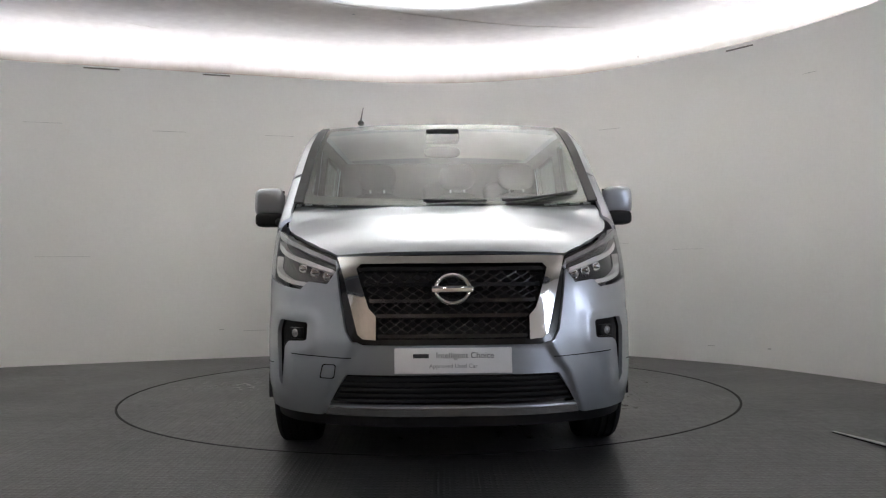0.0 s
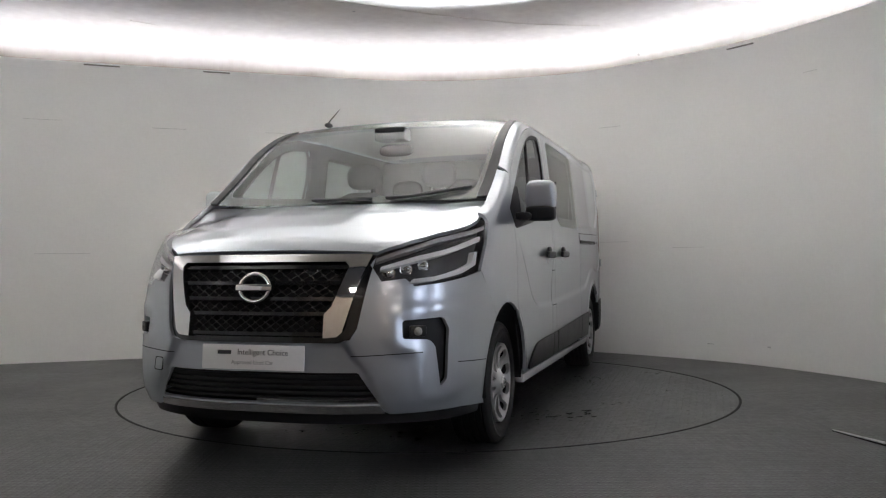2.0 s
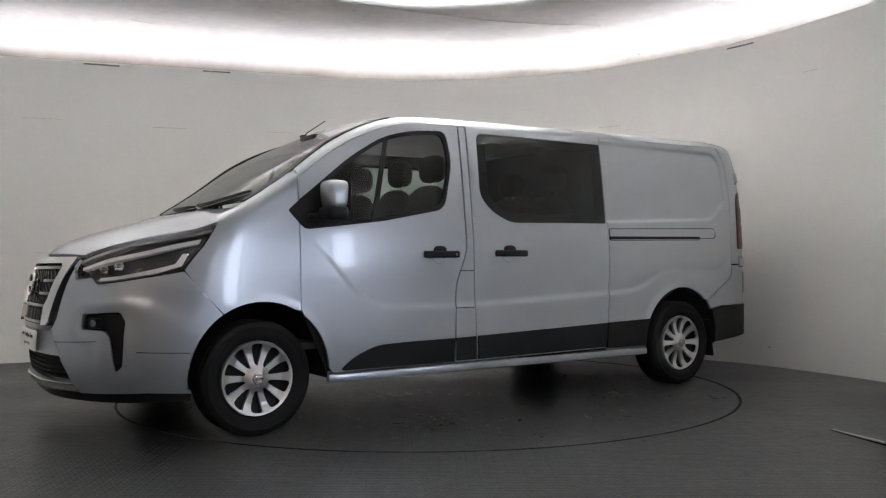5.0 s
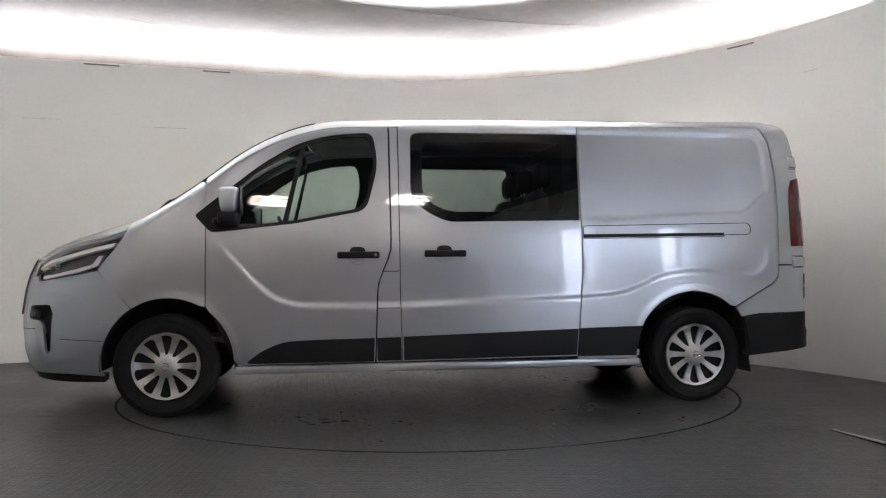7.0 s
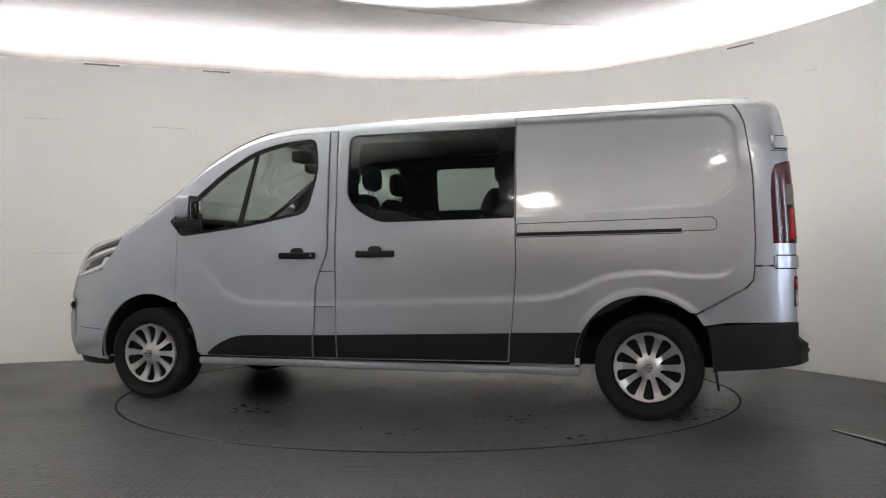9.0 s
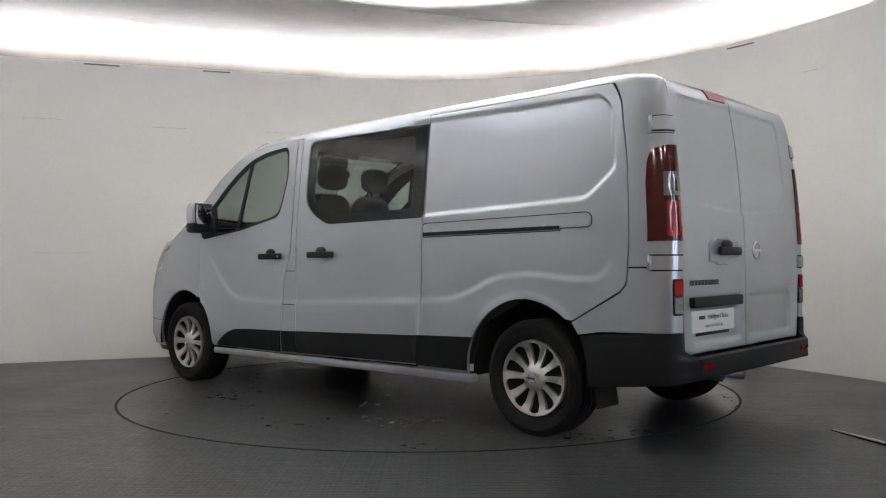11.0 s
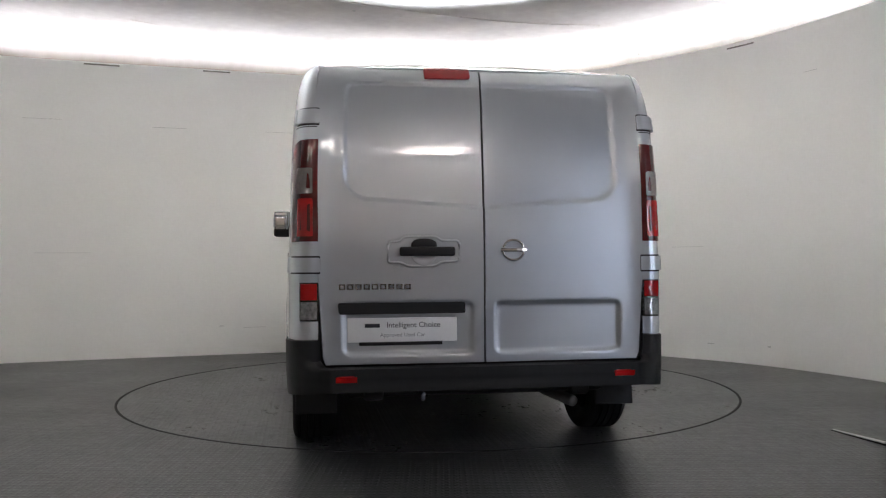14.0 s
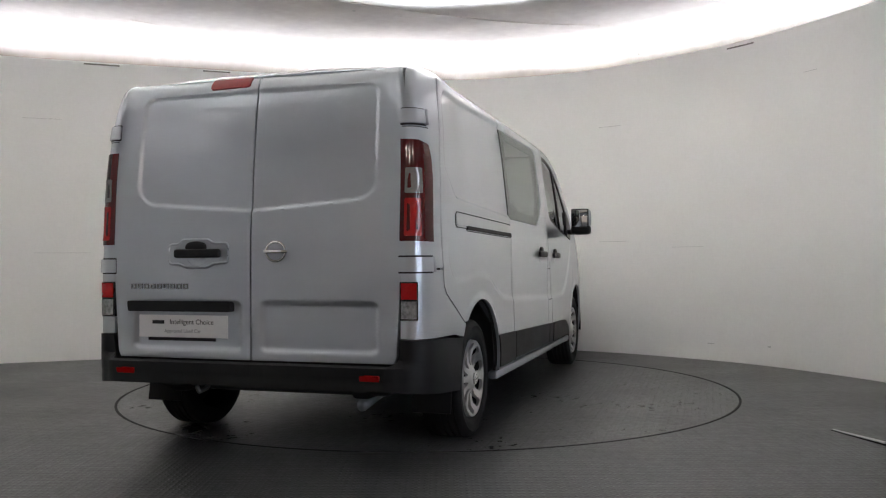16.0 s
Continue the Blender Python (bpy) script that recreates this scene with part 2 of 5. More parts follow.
def turntable():
    bm = bmesh.new()
    lathe(bm, [(0.001, 0.0), (0.6, 0.0), (1.2, 0.0), (1.8, 0.0), (DISC_R - 0.008, 0.0), (DISC_R - 0.004, -0.002), (DISC_R - 0.004, -0.03)], 128)
    bmesh.ops.recalc_face_normals(bm, faces=bm.faces)
    thing = empty("turntable")
    part("disc", bm, DISC, thing, sharp=20)
    # a dark raised band gives the open gap round the disc its shade
    bm = bmesh.new()
    lathe(bm, [(DISC_R - 0.007, -0.01), (DISC_R - 0.006, 0.0025), (DISC_R + 0.011, 0.0025), (DISC_R + 0.012, -0.01)], 160)
    part("gap_shade_band", bm, DARK, thing, "dark band standing for the shaded gap round the rim")
    return tagged(thing, "round dark rotating vehicle turntable flush with the floor", "turntable")


def ceiling():
    ring = grow(RING, 0.12)
    cut = lambda keep: [(x, y) for x, y in ring if keep(y)]
    bm = bmesh.new()
    bm.faces.new([bm.verts.new((x, y, CEIL_H)) for x, y in cut(lambda y: y >= BACK_Y)])
    # a rounded cove runs down behind the wall's top
    rings = [grow(RING, 0.12 + 0.44 * math.sin(a)) for a in np.linspace(0, math.pi / 2, 9)]
    zs = [CEIL_H - 0.45 * (1 - math.cos(a)) for a in np.linspace(0, math.pi / 2, 9)]
    loops = [[bm.verts.new((x, y, z)) for x, y in r] for r, z in zip(rings, zs)]
    for u, v in zip(loops, loops[1:]):
        for i in range(len(u)):
            j = (i + 1) % len(u)
            if min(u[i].co.y, u[j].co.y) >= BACK_Y - 0.3:
                bm.faces.new((u[i], u[j], v[j], v[i]))
    bmesh.ops.recalc_face_normals(bm, faces=bm.faces)
    for f in bm.faces:
        if f.normal.z > 0:
            f.normal_flip()
    # raised joints between the boards
    for line in JOINTS:
        sweep(bm, [(x, y, CEIL_H) for x, y in spline(line, 6)], 0.007, 6, False)
    tagged(part("ceiling", bm, CEIL), "uneven off-white plaster ceiling with stains and specks", "ceiling", kind="structure")
    bm = bmesh.new()
    back = cut(lambda y: y < BACK_Y + 0.4)
    bm.faces.new([bm.verts.new((x, y, CEIL_H - 0.25)) for x, y in back])
    for f in bm.faces:
        if f.normal.z > 0:
            f.normal_flip()
    tagged(part("ceiling_back", bm, BACKCEIL, smooth=False), "dark board ceiling over the open end", "ceiling", kind="structure")


JOINTS = [[(-3.23, 8.88), (-2.44, 9.5), (-1.75, 9.83), (-1.0, 10.0)], [(-1.04, 8.25), (-0.18, 8.69), (0.78, 9.07), (1.7, 9.2)]]


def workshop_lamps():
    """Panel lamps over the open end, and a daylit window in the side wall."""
    for x, y in ((-2.6, -0.7), (-0.6, -1.2), (1.5, -0.8)):
        thing = empty("panel_lamp")
        thing.location = (x, y, CEIL_H - 0.29)
        bm = bmesh.new()
        box(bm, -0.32, 0.32, -0.3, 0.3, -0.01, 0.05, 0.006)
        part("lamp_case", bm, WHITE, thing)
        for q in (-0.25, 0.0, 0.25):
            bm = bmesh.new()
            sweep(bm, [(-0.29, q, -0.02), (0.29, q, -0.02)], 0.008, 8)
            part("lamp_tube", bm, SPOT, thing, "lit warm white tube")
        tagged(thing, "lit three-tube lamp under the dark ceiling", "lamp", "workshop panel lamps")
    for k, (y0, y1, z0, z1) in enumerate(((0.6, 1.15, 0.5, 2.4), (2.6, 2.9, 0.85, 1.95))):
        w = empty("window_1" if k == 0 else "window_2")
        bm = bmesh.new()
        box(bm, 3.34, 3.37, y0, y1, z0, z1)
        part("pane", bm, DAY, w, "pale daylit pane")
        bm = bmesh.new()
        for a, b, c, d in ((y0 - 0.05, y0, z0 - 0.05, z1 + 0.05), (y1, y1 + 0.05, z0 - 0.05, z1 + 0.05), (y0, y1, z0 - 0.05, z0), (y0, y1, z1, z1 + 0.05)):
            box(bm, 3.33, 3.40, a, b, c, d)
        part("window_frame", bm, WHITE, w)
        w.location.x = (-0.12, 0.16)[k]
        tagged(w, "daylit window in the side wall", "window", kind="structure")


def cove_lights():
    """Strip lamps behind the wall's top edge, shining up at the ceiling."""
    near, far = grow(RING, 0.34), grow(RING, 0.40)
    n = len(near)
    step = 9
    for i in range(0, n, step):
        if near[i][1] < BACK_Y:
            continue
        ids = [(i + k) % n for k in range(step)]
        thing = empty("strip_light")
        bm = bmesh.new()
        a = [bm.verts.new((*near[k], 2.985)) for k in ids]
        b = [bm.verts.new((*far[k], 2.99)) for k in ids]
        for k in range(step - 1):
            bm.faces.new((a[k], a[k + 1], b[k + 1], b[k]))
        part("diffuser", bm, TUBE, thing, "lit white diffuser")
        bm = bmesh.new()
        sweep(bm, [(*far[k], 2.98) for k in ids], 0.045, 8)
        part("tray", bm, WHITE, thing)
        # an added fill lamp, not a seen fixture, brightens the ceiling further in
        k = ids[step // 2]
        q = ids[step // 2 + 1]
        mid, nxt = Vector((*near[k], 2.99)), Vector((*near[q], 2.99))
        along = (nxt - mid).normalized()
        inward = Vector((-along.y, along.x, 0))
        if inward.dot(Vector((CENTRE[0], CENTRE[1] - 1.5, 2.99)) - mid) < 0:
            inward = -inward
        lamp = bpy.data.lights.new("ceiling_fill", "AREA")
        lamp.shape, lamp.size, lamp.size_y, lamp.spread = "RECTANGLE", 1.0, 0.05, radians(22)
        lamp.energy, lamp.color = 14.0, (0.84, 0.94, 1.0)
        beam = new("ceiling_fill", lamp)
        beam.parent = thing
        z_ax = -(inward * math.cos(radians(8)) + Vector((0, 0, math.sin(radians(8)))))
        y_ax = z_ax.cross(along).normalized()
        beam.matrix_basis = Matrix.Translation(mid + inward * 0.02) @ Matrix((along, y_ax, z_ax)).transposed().to_4x4()
        tagged(thing, "lit strip lamp behind the wall's top edge", "lamp", "cove strip lamps")




def wall_marks():
    """Dark slots under the wall's top edge and faint scuffs on the paint."""
    P = RING
    ang = np.arctan2(P[:, 0], P[:, 1])

    def along(x0, x1, z0, z1, material, name, label, lift=0.004):
        # the piece of wall between two bearings seen from the room's middle
        a = np.linspace(x0, x1, 7)
        order = np.argsort(ang[[i for i in range(len(P)) if P[i][1] > 3]])
        far = P[[i for i in range(len(P)) if P[i][1] > 3]][order]
        fa = np.arctan2(far[:, 0], far[:, 1])
        bm = bmesh.new()
        rows = []
        for q in a:
            p = Vector((np.interp(q, fa, far[:, 0]), np.interp(q, fa, far[:, 1])))
            d = p.normalized() * -lift
            rows.append([bm.verts.new((p.x + d.x * k, p.y + d.y * k, z)) for k, z in ((0.0, z0), (1.0, z0), (1.0, z1), (0.0, z1))])
        for u, v in zip(rows, rows[1:]):
            for k in range(4):
                bm.faces.new((u[k], v[k], v[(k + 1) % 4], u[(k + 1) % 4]))
        bm.faces.new(rows[0])
        bm.faces.new(rows[-1][::-1])
        bmesh.ops.recalc_face_normals(bm, faces=bm.faces)
        return tagged(part(name, bm, material, smooth=False), label, "wall detail", kind="structure")

    b = lambda px: math.atan((px - 784) / 1522)
    for x0, x1, z in ((148, 212, 2.99), (360, 408, 2.995), (1290, 1338, 2.975)):
        along(b(x0), b(x1), z, z + 0.014, SLOT, "wall_slot", "narrow dark slot under the wall's top edge")
    for x0, x1, z, h in ((1062, 1100, 2.39, 0.004), (1060, 1112, 1.17, 0.003), (1190, 1245, 1.10, 0.003), (40, 110, 2.42, 0.003), (270, 330, 2.38, 0.004), (470, 520, 2.38, 0.003), (1425, 1450, 2.6, 0.003), (60, 160, 1.08, 0.003),
                         (1250, 1262, 0.16, 0.006), (1356, 1362, 0.17, 0.012), (388, 396, 0.3, 0.008), (430, 470, 0.28, 0.004)):
        along(b(x0), b(x1), z, z + h, SCUFF, "wall_scuff", "faint grey scuff on the white wall", 0.003)


SLOT = mat("grey_slot_shadow_gap", (0.16, 0.15, 0.145), 0.7, spread=0.2)
SCUFF = mat("grey_scuff", (0.5, 0.5, 0.5), 0.7, spread=0.2)
round_wall()
wall_marks()
ground()
ceiling()
cove_lights()
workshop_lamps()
table = turntable()

# ---- the van's outer skin: a wrap (u along the plan outline from the nose, z up) ----
def table_of(*pairs):
    """A smooth curve through (x, value) pairs that never overshoots, finely sampled."""
    x, v = np.array([p[0] for p in pairs], float), np.array([p[1] for p in pairs], float)
    h, d = np.diff(x), np.diff(v) / np.diff(x)
    m = np.zeros(len(x))
    w1, w2 = 2 * h[1:] + h[:-1], h[1:] + 2 * h[:-1]
    same = d[:-1] * d[1:] > 0
    m[1:-1][same] = ((w1 + w2)[same]) / (w1[same] / d[:-1][same] + w2[same] / d[1:][same])
    m[0], m[-1] = d[0], d[-1]
    xs = np.linspace(x[0], x[-1], 400)
    k = np.clip(np.searchsorted(x, xs, side="right") - 1, 0, len(x) - 2)
    t = (xs - x[k]) / h[k]
    vs = (2 * t ** 3 - 3 * t ** 2 + 1) * v[k] + (t ** 3 - 2 * t ** 2 + t) * h[k] * m[k] + (-2 * t ** 3 + 3 * t ** 2) * v[k + 1] + (t ** 3 - t ** 2) * h[k] * m[k + 1]
    return xs, vs


PLAN = spline([(2.785, 0), (2.775, 0.26), (2.715, 0.5), (2.58, 0.725), (2.38, 0.86), (2.1, 0.925), (1.7, 0.945), (1.0, 0.955), (0, 0.955), (-1, 0.953), (-1.8, 0.948), (-2.25, 0.936), (-2.45, 0.918),
               (-2.555, 0.885), (-2.588, 0.84), (-2.582, 0.79), (-2.573, 0.7), (-2.57, 0.4), (-2.572, 0)], 16)
PLAN_U = np.concatenate([[0], np.cumsum(np.linalg.norm(np.diff(PLAN, axis=0), axis=1))])
U_END = PLAN_U[-1]
WIDE = table_of((0.15, 0.92), (0.3, 0.945), (0.45, 0.955), (0.9, 0.955), (1.1, 0.945), (1.25, 0.93), (1.5, 0.905), (1.8, 0.868), (1.9, 0.85), (2.0, 0.825))
NOSE = table_of((0.15, -0.1), (0.25, -0.06), (0.33, -0.02), (0.45, 0), (0.6, 0), (0.7, -0.012), (0.85, -0.04), (1.0, -0.10), (1.06, -0.14), (1.15, -0.21), (1.3, -0.3), (2.0, -0.3))
TAIL = table_of((0.15, 0), (1.05, 0), (1.2, 0.008), (1.5, 0.03), (1.68, 0.052), (1.85, 0.085), (1.9, 0.115), (1.94, 0.19), (1.98, 0.3))
EDGE = table_of((-2.7, 1.946), (-2.3, 1.943), (-1, 1.93), (0.37, 1.907), (0.7, 1.893), (0.85, 1.868), (1.02, 1.812), (1.28, 1.677), (1.53, 1.488), (1.7, 1.372), (1.85, 1.28), (2.0, 1.205), (2.2, 1.145), (2.35, 1.1), (2.5, 1.05), (2.62, 1.015), (2.9, 1.0))
FIN = table_of((1.1, 0), (1.4, 0.025), (1.75, 0.04), (1.85, 0.036), (1.95, 0.03))
EDGE_R = 0.07
ARCH_F, ARCH_R = (1.735, 0.345, 0.405), (-1.72, 0.35, 0.408)


def smooth(t):
    t = np.clip(t, 0, 1)
    return t * t * (3 - 2 * t)


def edge_z(x):
    # a soft average keeps the roof line from kinking
    return sum(np.interp(np.asarray(x) + d, *EDGE) for d in (-0.06, -0.03, 0, 0.03, 0.06)) / 5


def wrap(u, z):
    """Points of the plain skin."""
    u, z = np.asarray(u, float), np.asarray(z, float)
    a = np.abs(u)
    x, y = np.interp(a, PLAN_U, PLAN[:, 0]), np.interp(a, PLAN_U, PLAN[:, 1])
    y = y * sum(np.interp(z + d, *WIDE) for d in (-0.05, 0, 0.05)) / 3 / 0.955
    y = y + sum(np.interp(z + d, *FIN) for d in (-0.05, 0, 0.05)) / 3 * smooth((-1.75 - x) / 0.6) * smooth((y - 0.6) / 0.25)
    x = x + sum(np.interp(z + d, *NOSE) for d in (-0.02, 0, 0.02)) / 3 * smooth((x - 1.5) / 1.0)
    x = x + sum(np.interp(z + d, *TAIL) for d in (-0.015, 0, 0.015)) / 3 * smooth((-1.6 - x) / 0.85)
    t = np.clip((z - (edge_z(x) - EDGE_R)) / EDGE_R, 0, 1)
    y = y - EDGE_R * (1 - np.sqrt(np.maximum(1 - t * t * 0.98, 0))) * smooth(y / 0.5) * smooth((2.2 - x) / 0.3)
    return np.stack([x, y * np.where(u < 0, -1, 1), z], -1)


def seg_dist(p, poly):
    """Signed distance to a closed outline, positive inside."""
    P = np.array(poly, float)
    Q = np.roll(P, -1, 0)
    d2 = np.full(len(p), 1e9)
    ins = np.zeros(len(p), bool)
    for a, b in zip(P, Q):
        ab = b - a
        t = np.clip(((p - a) @ ab) / max(ab @ ab, 1e-12), 0, 1)
        d2 = np.minimum(d2, np.sum((p - a - t[:, None] * ab) ** 2, 1))
        if a[1] != b[1]:
            ins ^= ((a[1] > p[:, 1]) != (b[1] > p[:, 1])) & (p[:, 0] < (b[0] - a[0]) * (p[:, 1] - a[1]) / (b[1] - a[1]) + a[0])
    return np.sqrt(d2) * np.where(ins, 1, -1)


def fillet(poly, r, n=5):
    """Rounds the corners of an outline; r: one radius, or one for each corner."""
    P = [np.array(p, float) for p in poly]
    out = []
    N = len(P)
    for i in range(N):
        a, b, c = P[i - 1], P[i], P[(i + 1) % N]
        q = r[i] if isinstance(r, (list, tuple)) else r
        d1, d2 = np.linalg.norm(a - b), np.linalg.norm(c - b)
        q = min(q, 0.45 * d1, 0.45 * d2)
        if q < 1e-4:
            out.append(b)
            continue
        s, e = b + (a - b) / d1 * q, b + (c - b) / d2 * q
        for k in range(n + 1):
            t = k / n
            out.append((1 - t) ** 2 * s + 2 * t * (1 - t) * b + t * t * e)
    return np.array(out)


def dense(poly, step):
    P = np.array(poly, float)
    out = []
    for a, b in zip(P, np.roll(P, -1, 0)):
        k = max(1, int(math.ceil(np.linalg.norm(b - a) / step)))
        out += [a + (b - a) * i / k for i in range(k)]
    return np.array(out)


# sculpted relief of the side (x, z) and of the rear doors (y, z)
PANEL_REC = fillet([(-0.80, 1.243), (-0.80, 1.846), (-2.18, 1.838), (-2.25, 1.77), (-2.285, 1.44), (-2.11, 1.292)], [0, 0, 0.04, 0.04, 0.04, 0.05])
SCOOP = fillet([(1.62, 1.30), (1.245, 0.877), (1.096, 0.735), (0.947, 0.683), (0.43, 0.672), (-0.915, 0.718), (-1.2, 0.735), (-1.36, 0.79), (-1.5, 0.86), (-1.75, 0.89), (-2.0, 0.86), (-2.19, 0.86), (-2.275, 0.95), (-2.275, 1.3),
                (-2.1, 1.35), (-0.9, 1.35), (0.3, 1.35), (1.0, 1.35), (1.5, 1.34)], [0, 0.15, 0.15, 0.15, 0, 0, 0.1, 0.1, 0.1, 0.1, 0.1, 0.05, 0.05, 0.05, 0.05, 0.1, 0.1, 0.1, 0])
DOOR_REC = fillet([(-0.1, 1.214), (-0.1, 1.837), (0.655, 1.828), (0.665, 1.33), (0.60, 1.265)], [0, 0, 0.06, 0.08, 0.08])
LOW_REC = fillet([(0.055, 0.53), (0.055, 0.772), (0.675, 0.772), (0.675, 0.545), (0.64, 0.53)], [0.03, 0.03, 0.03, 0.05, 0.03])
WIN_SILL = fillet([(0.26, 1.85), (0.26, 1.38), (0.14, 1.27), (-0.02, 1.19), (-0.99, 1.20), (-0.99, 1.85)], 0.08)


def relief(p):
    x, ay, z = p[:, 0], np.abs(p[:, 1]), p[:, 2]
    d = np.zeros(len(p))
    side = (ay > 0.7) & (x < 1.75) & (x > -2.4)
    if side.any():
        q = p[side][:, [0, 2]]
        e = np.zeros(len(q))
        e -= 0.012 * smooth(seg_dist(q, PANEL_REC) / 0.02 + 0.3)
        s = seg_dist(q, SCOOP)
        e -= 0.010 * smooth((s + 0.008) / 0.04) * smooth((1.2 - q[:, 1]) / 0.45)
        for cx, cz, r in (ARCH_F, ARCH_R):
            a = np.hypot(q[:, 0] - cx, q[:, 1] - cz) - r
            e += 0.005 * smooth(1 - (a - 0.012) / 0.035)
        d[side] += e
    rear = (ay < 0.74) & (x < -2.2)
    if rear.any():
        q = np.stack([ay[rear], p[rear][:, 2]], 1)
        e = -0.009 * smooth(seg_dist(q, DOOR_REC) / 0.013 + 0.3)
        e -= 0.014 * smooth(seg_dist(q, LOW_REC) / 0.022 + 0.3)
        d[rear] += e
    nose = (x > 2.0) & (z < 0.95)
    if nose.any():
        q = np.stack([ay[nose], z[nose]], 1)
        # a swollen frame round the side intakes, and a shallow tray under the grille
        e = 0.006 * smooth(1 - np.abs(seg_dist(q, FOG_FRAME) + 0.03) / 0.05)
        e -= 0.02 * smooth(seg_dist(q, CHIN) / 0.03 + 0.4)
        d[nose] += e
    return d


FOG_FRAME = fillet([(0.65, 0.715), (0.83, 0.726), (0.86, 0.65), (0.852, 0.41), (0.775, 0.375), (0.755, 0.59), (0.66, 0.61)], 0.03)
CHIN = fillet([(-0.1, 0.615), (0.43, 0.615), (0.47, 0.545), (0.52, 0.49), (0.60, 0.27), (-0.1, 0.27)], 0.02)


def skin(u, z, lift=0.0, sculpt=True):
    """The sculpted skin, raised by lift along its normal."""
    u, z = np.asarray(u, float), np.asarray(z, float)
    p = wrap(u, z)
    h = 0.004
    n = np.cross(wrap(u + h, z) - wrap(u - h, z), wrap(u, z + h) - wrap(u, z - h))
    n /= np.maximum(np.linalg.norm(n, axis=-1), 1e-9)[..., None]
    d = lift + (relief(p) if sculpt else 0)
    return p + n * np.reshape(d, (-1, 1)) if np.ndim(d) else p + n * d


_S = np.linspace(0, U_END, 3000)


def us(x, z):
    """u of the side point at (x, z)."""
    p = wrap(_S, np.full(3000, z))
    k = np.flatnonzero(p[:, 1] > 0.6)
    k = k[:np.argmin(p[k, 0]) + 1]
    return float(np.interp(-x, -p[k, 0], _S[k]))


def uf(y, z):
    """u of the front point at (y, z)."""
    p = wrap(_S[:900], np.full(900, z))
    k = np.argmax(p[:, 1])
    return float(np.interp(abs(y), p[:k + 1, 1], _S[:k + 1])) * (1 if y >= 0 else -1)


def ur(y, z):
    """u of the rear point at (|y|, z)."""
    p = wrap(_S[2000:], np.full(1000, z))
    k = np.argmax(p[:, 1])
    return float(np.interp(-abs(y), -p[k:, 1], _S[2000:][k:]))


def side(pts):
    return [(us(x, z), z) for x, z in pts]


def front(pts):
    return [(uf(y, z), z) for y, z in pts]


def rear(pts):
    return [(ur(y, z), z) for y, z in pts]


def flip(poly):
    return [(-u, z) for u, z in poly]


def fill(poly, holes=(), step=0.03, edge=0.02):
    """Triangles of an outline with holes, with an even inner grid."""
    loops = [dense(poly, edge)] + [dense(h, edge) for h in holes]
    lo, hi = loops[0].min(0), loops[0].max(0)
    nx, nz = max(2, int((hi[0] - lo[0]) / step)), max(2, int((hi[1] - lo[1]) / step))
    g = np.stack(np.meshgrid(np.linspace(lo[0], hi[0], nx + 1), np.linspace(lo[1], hi[1], nz + 1)), -1).reshape(-1, 2)
    keep = seg_dist(g, loops[0]) > 0.45 * step
    for h in loops[1:]:
        keep &= seg_dist(g, h) < -0.45 * step
    g = g[keep]
    co = np.concatenate(loops + [g])
    edges, k = [], 0
    for lp in loops:
        n = len(lp)
        edges += [(k + i, k + (i + 1) % n) for i in range(n)]
        k += n
    from mathutils.geometry import delaunay_2d_cdt
    vs, _, fs, _, _, _ = delaunay_2d_cdt([Vector(c) for c in co], edges, [], 0, 1e-7)
    v = np.array([tuple(a) for a in vs])
    f = np.array([t for t in fs if len(t) == 3])
    c = v[f].mean(1)
    ok = seg_dist(c, loops[0]) > 0
    for h in loops[1:]:
        ok &= seg_dist(c, h) < 0
    f = f[ok]
    a, b, c = v[f[:, 0]], v[f[:, 1]], v[f[:, 2]]
    ar = (b[:, 0] - a[:, 0]) * (c[:, 1] - a[:, 1]) - (b[:, 1] - a[:, 1]) * (c[:, 0] - a[:, 0])
    f[ar < 0] = f[ar < 0][:, ::-1]
    return v, f[np.abs(ar) > 1e-9]


def panel(poly, holes=(), lift=0.0, depth=0.018, step=0.03, mapping=None, sculpt=True, edge=0.02):
    """A bent sheet with turned-in edges, as a bmesh."""
    v, f = fill(poly, holes, step, edge)
    p = mapping(v[:, 0], v[:, 1], lift) if mapping else skin(v[:, 0], v[:, 1], lift, sculpt)
    bm = bmesh.new()
    vs = [bm.verts.new(q) for q in p]
    for t in f:
        try:
            bm.faces.new([vs[i] for i in t])
        except ValueError:
            pass
    for q in [q for q in vs if not q.link_faces]:
        bm.verts.remove(q)
    bm.normal_update()
    if depth:
        rim = [e for e in bm.edges if len(e.link_faces) == 1]
        low = {}
        for e in rim:
            for q in e.verts:
                if q not in low:
                    low[q] = (q.co - q.normal * 0.003, q.co - q.normal * depth)
        top = {q: bm.verts.new(a) for q, (a, b) in low.items()}
        bot = {q: bm.verts.new(b) for q, (a, b) in low.items()}
        for e in rim:
            lp = e.link_loops[0]
            a, b = lp.vert, lp.link_loop_next.vert
            bm.faces.new((b, a, top[a], top[b]))
            bm.faces.new((top[b], top[a], bot[a], bot[b]))
    return bm


def arc(c, a0, a1, n=24, grow_by=0.0):
    return [(c[0] + (c[2] + grow_by) * math.cos(radians(a0 + (a1 - a0) * k / n)), c[1] + (c[2] + grow_by) * math.sin(radians(a0 + (a1 - a0) * k / n))) for k in range(n + 1)]


van = empty("van")
tagged(van, "silver crew van with dark lower cladding on the turntable", "van")
SIDES = ((1, lambda p: p), (-1, flip))
GAP = 0.0048

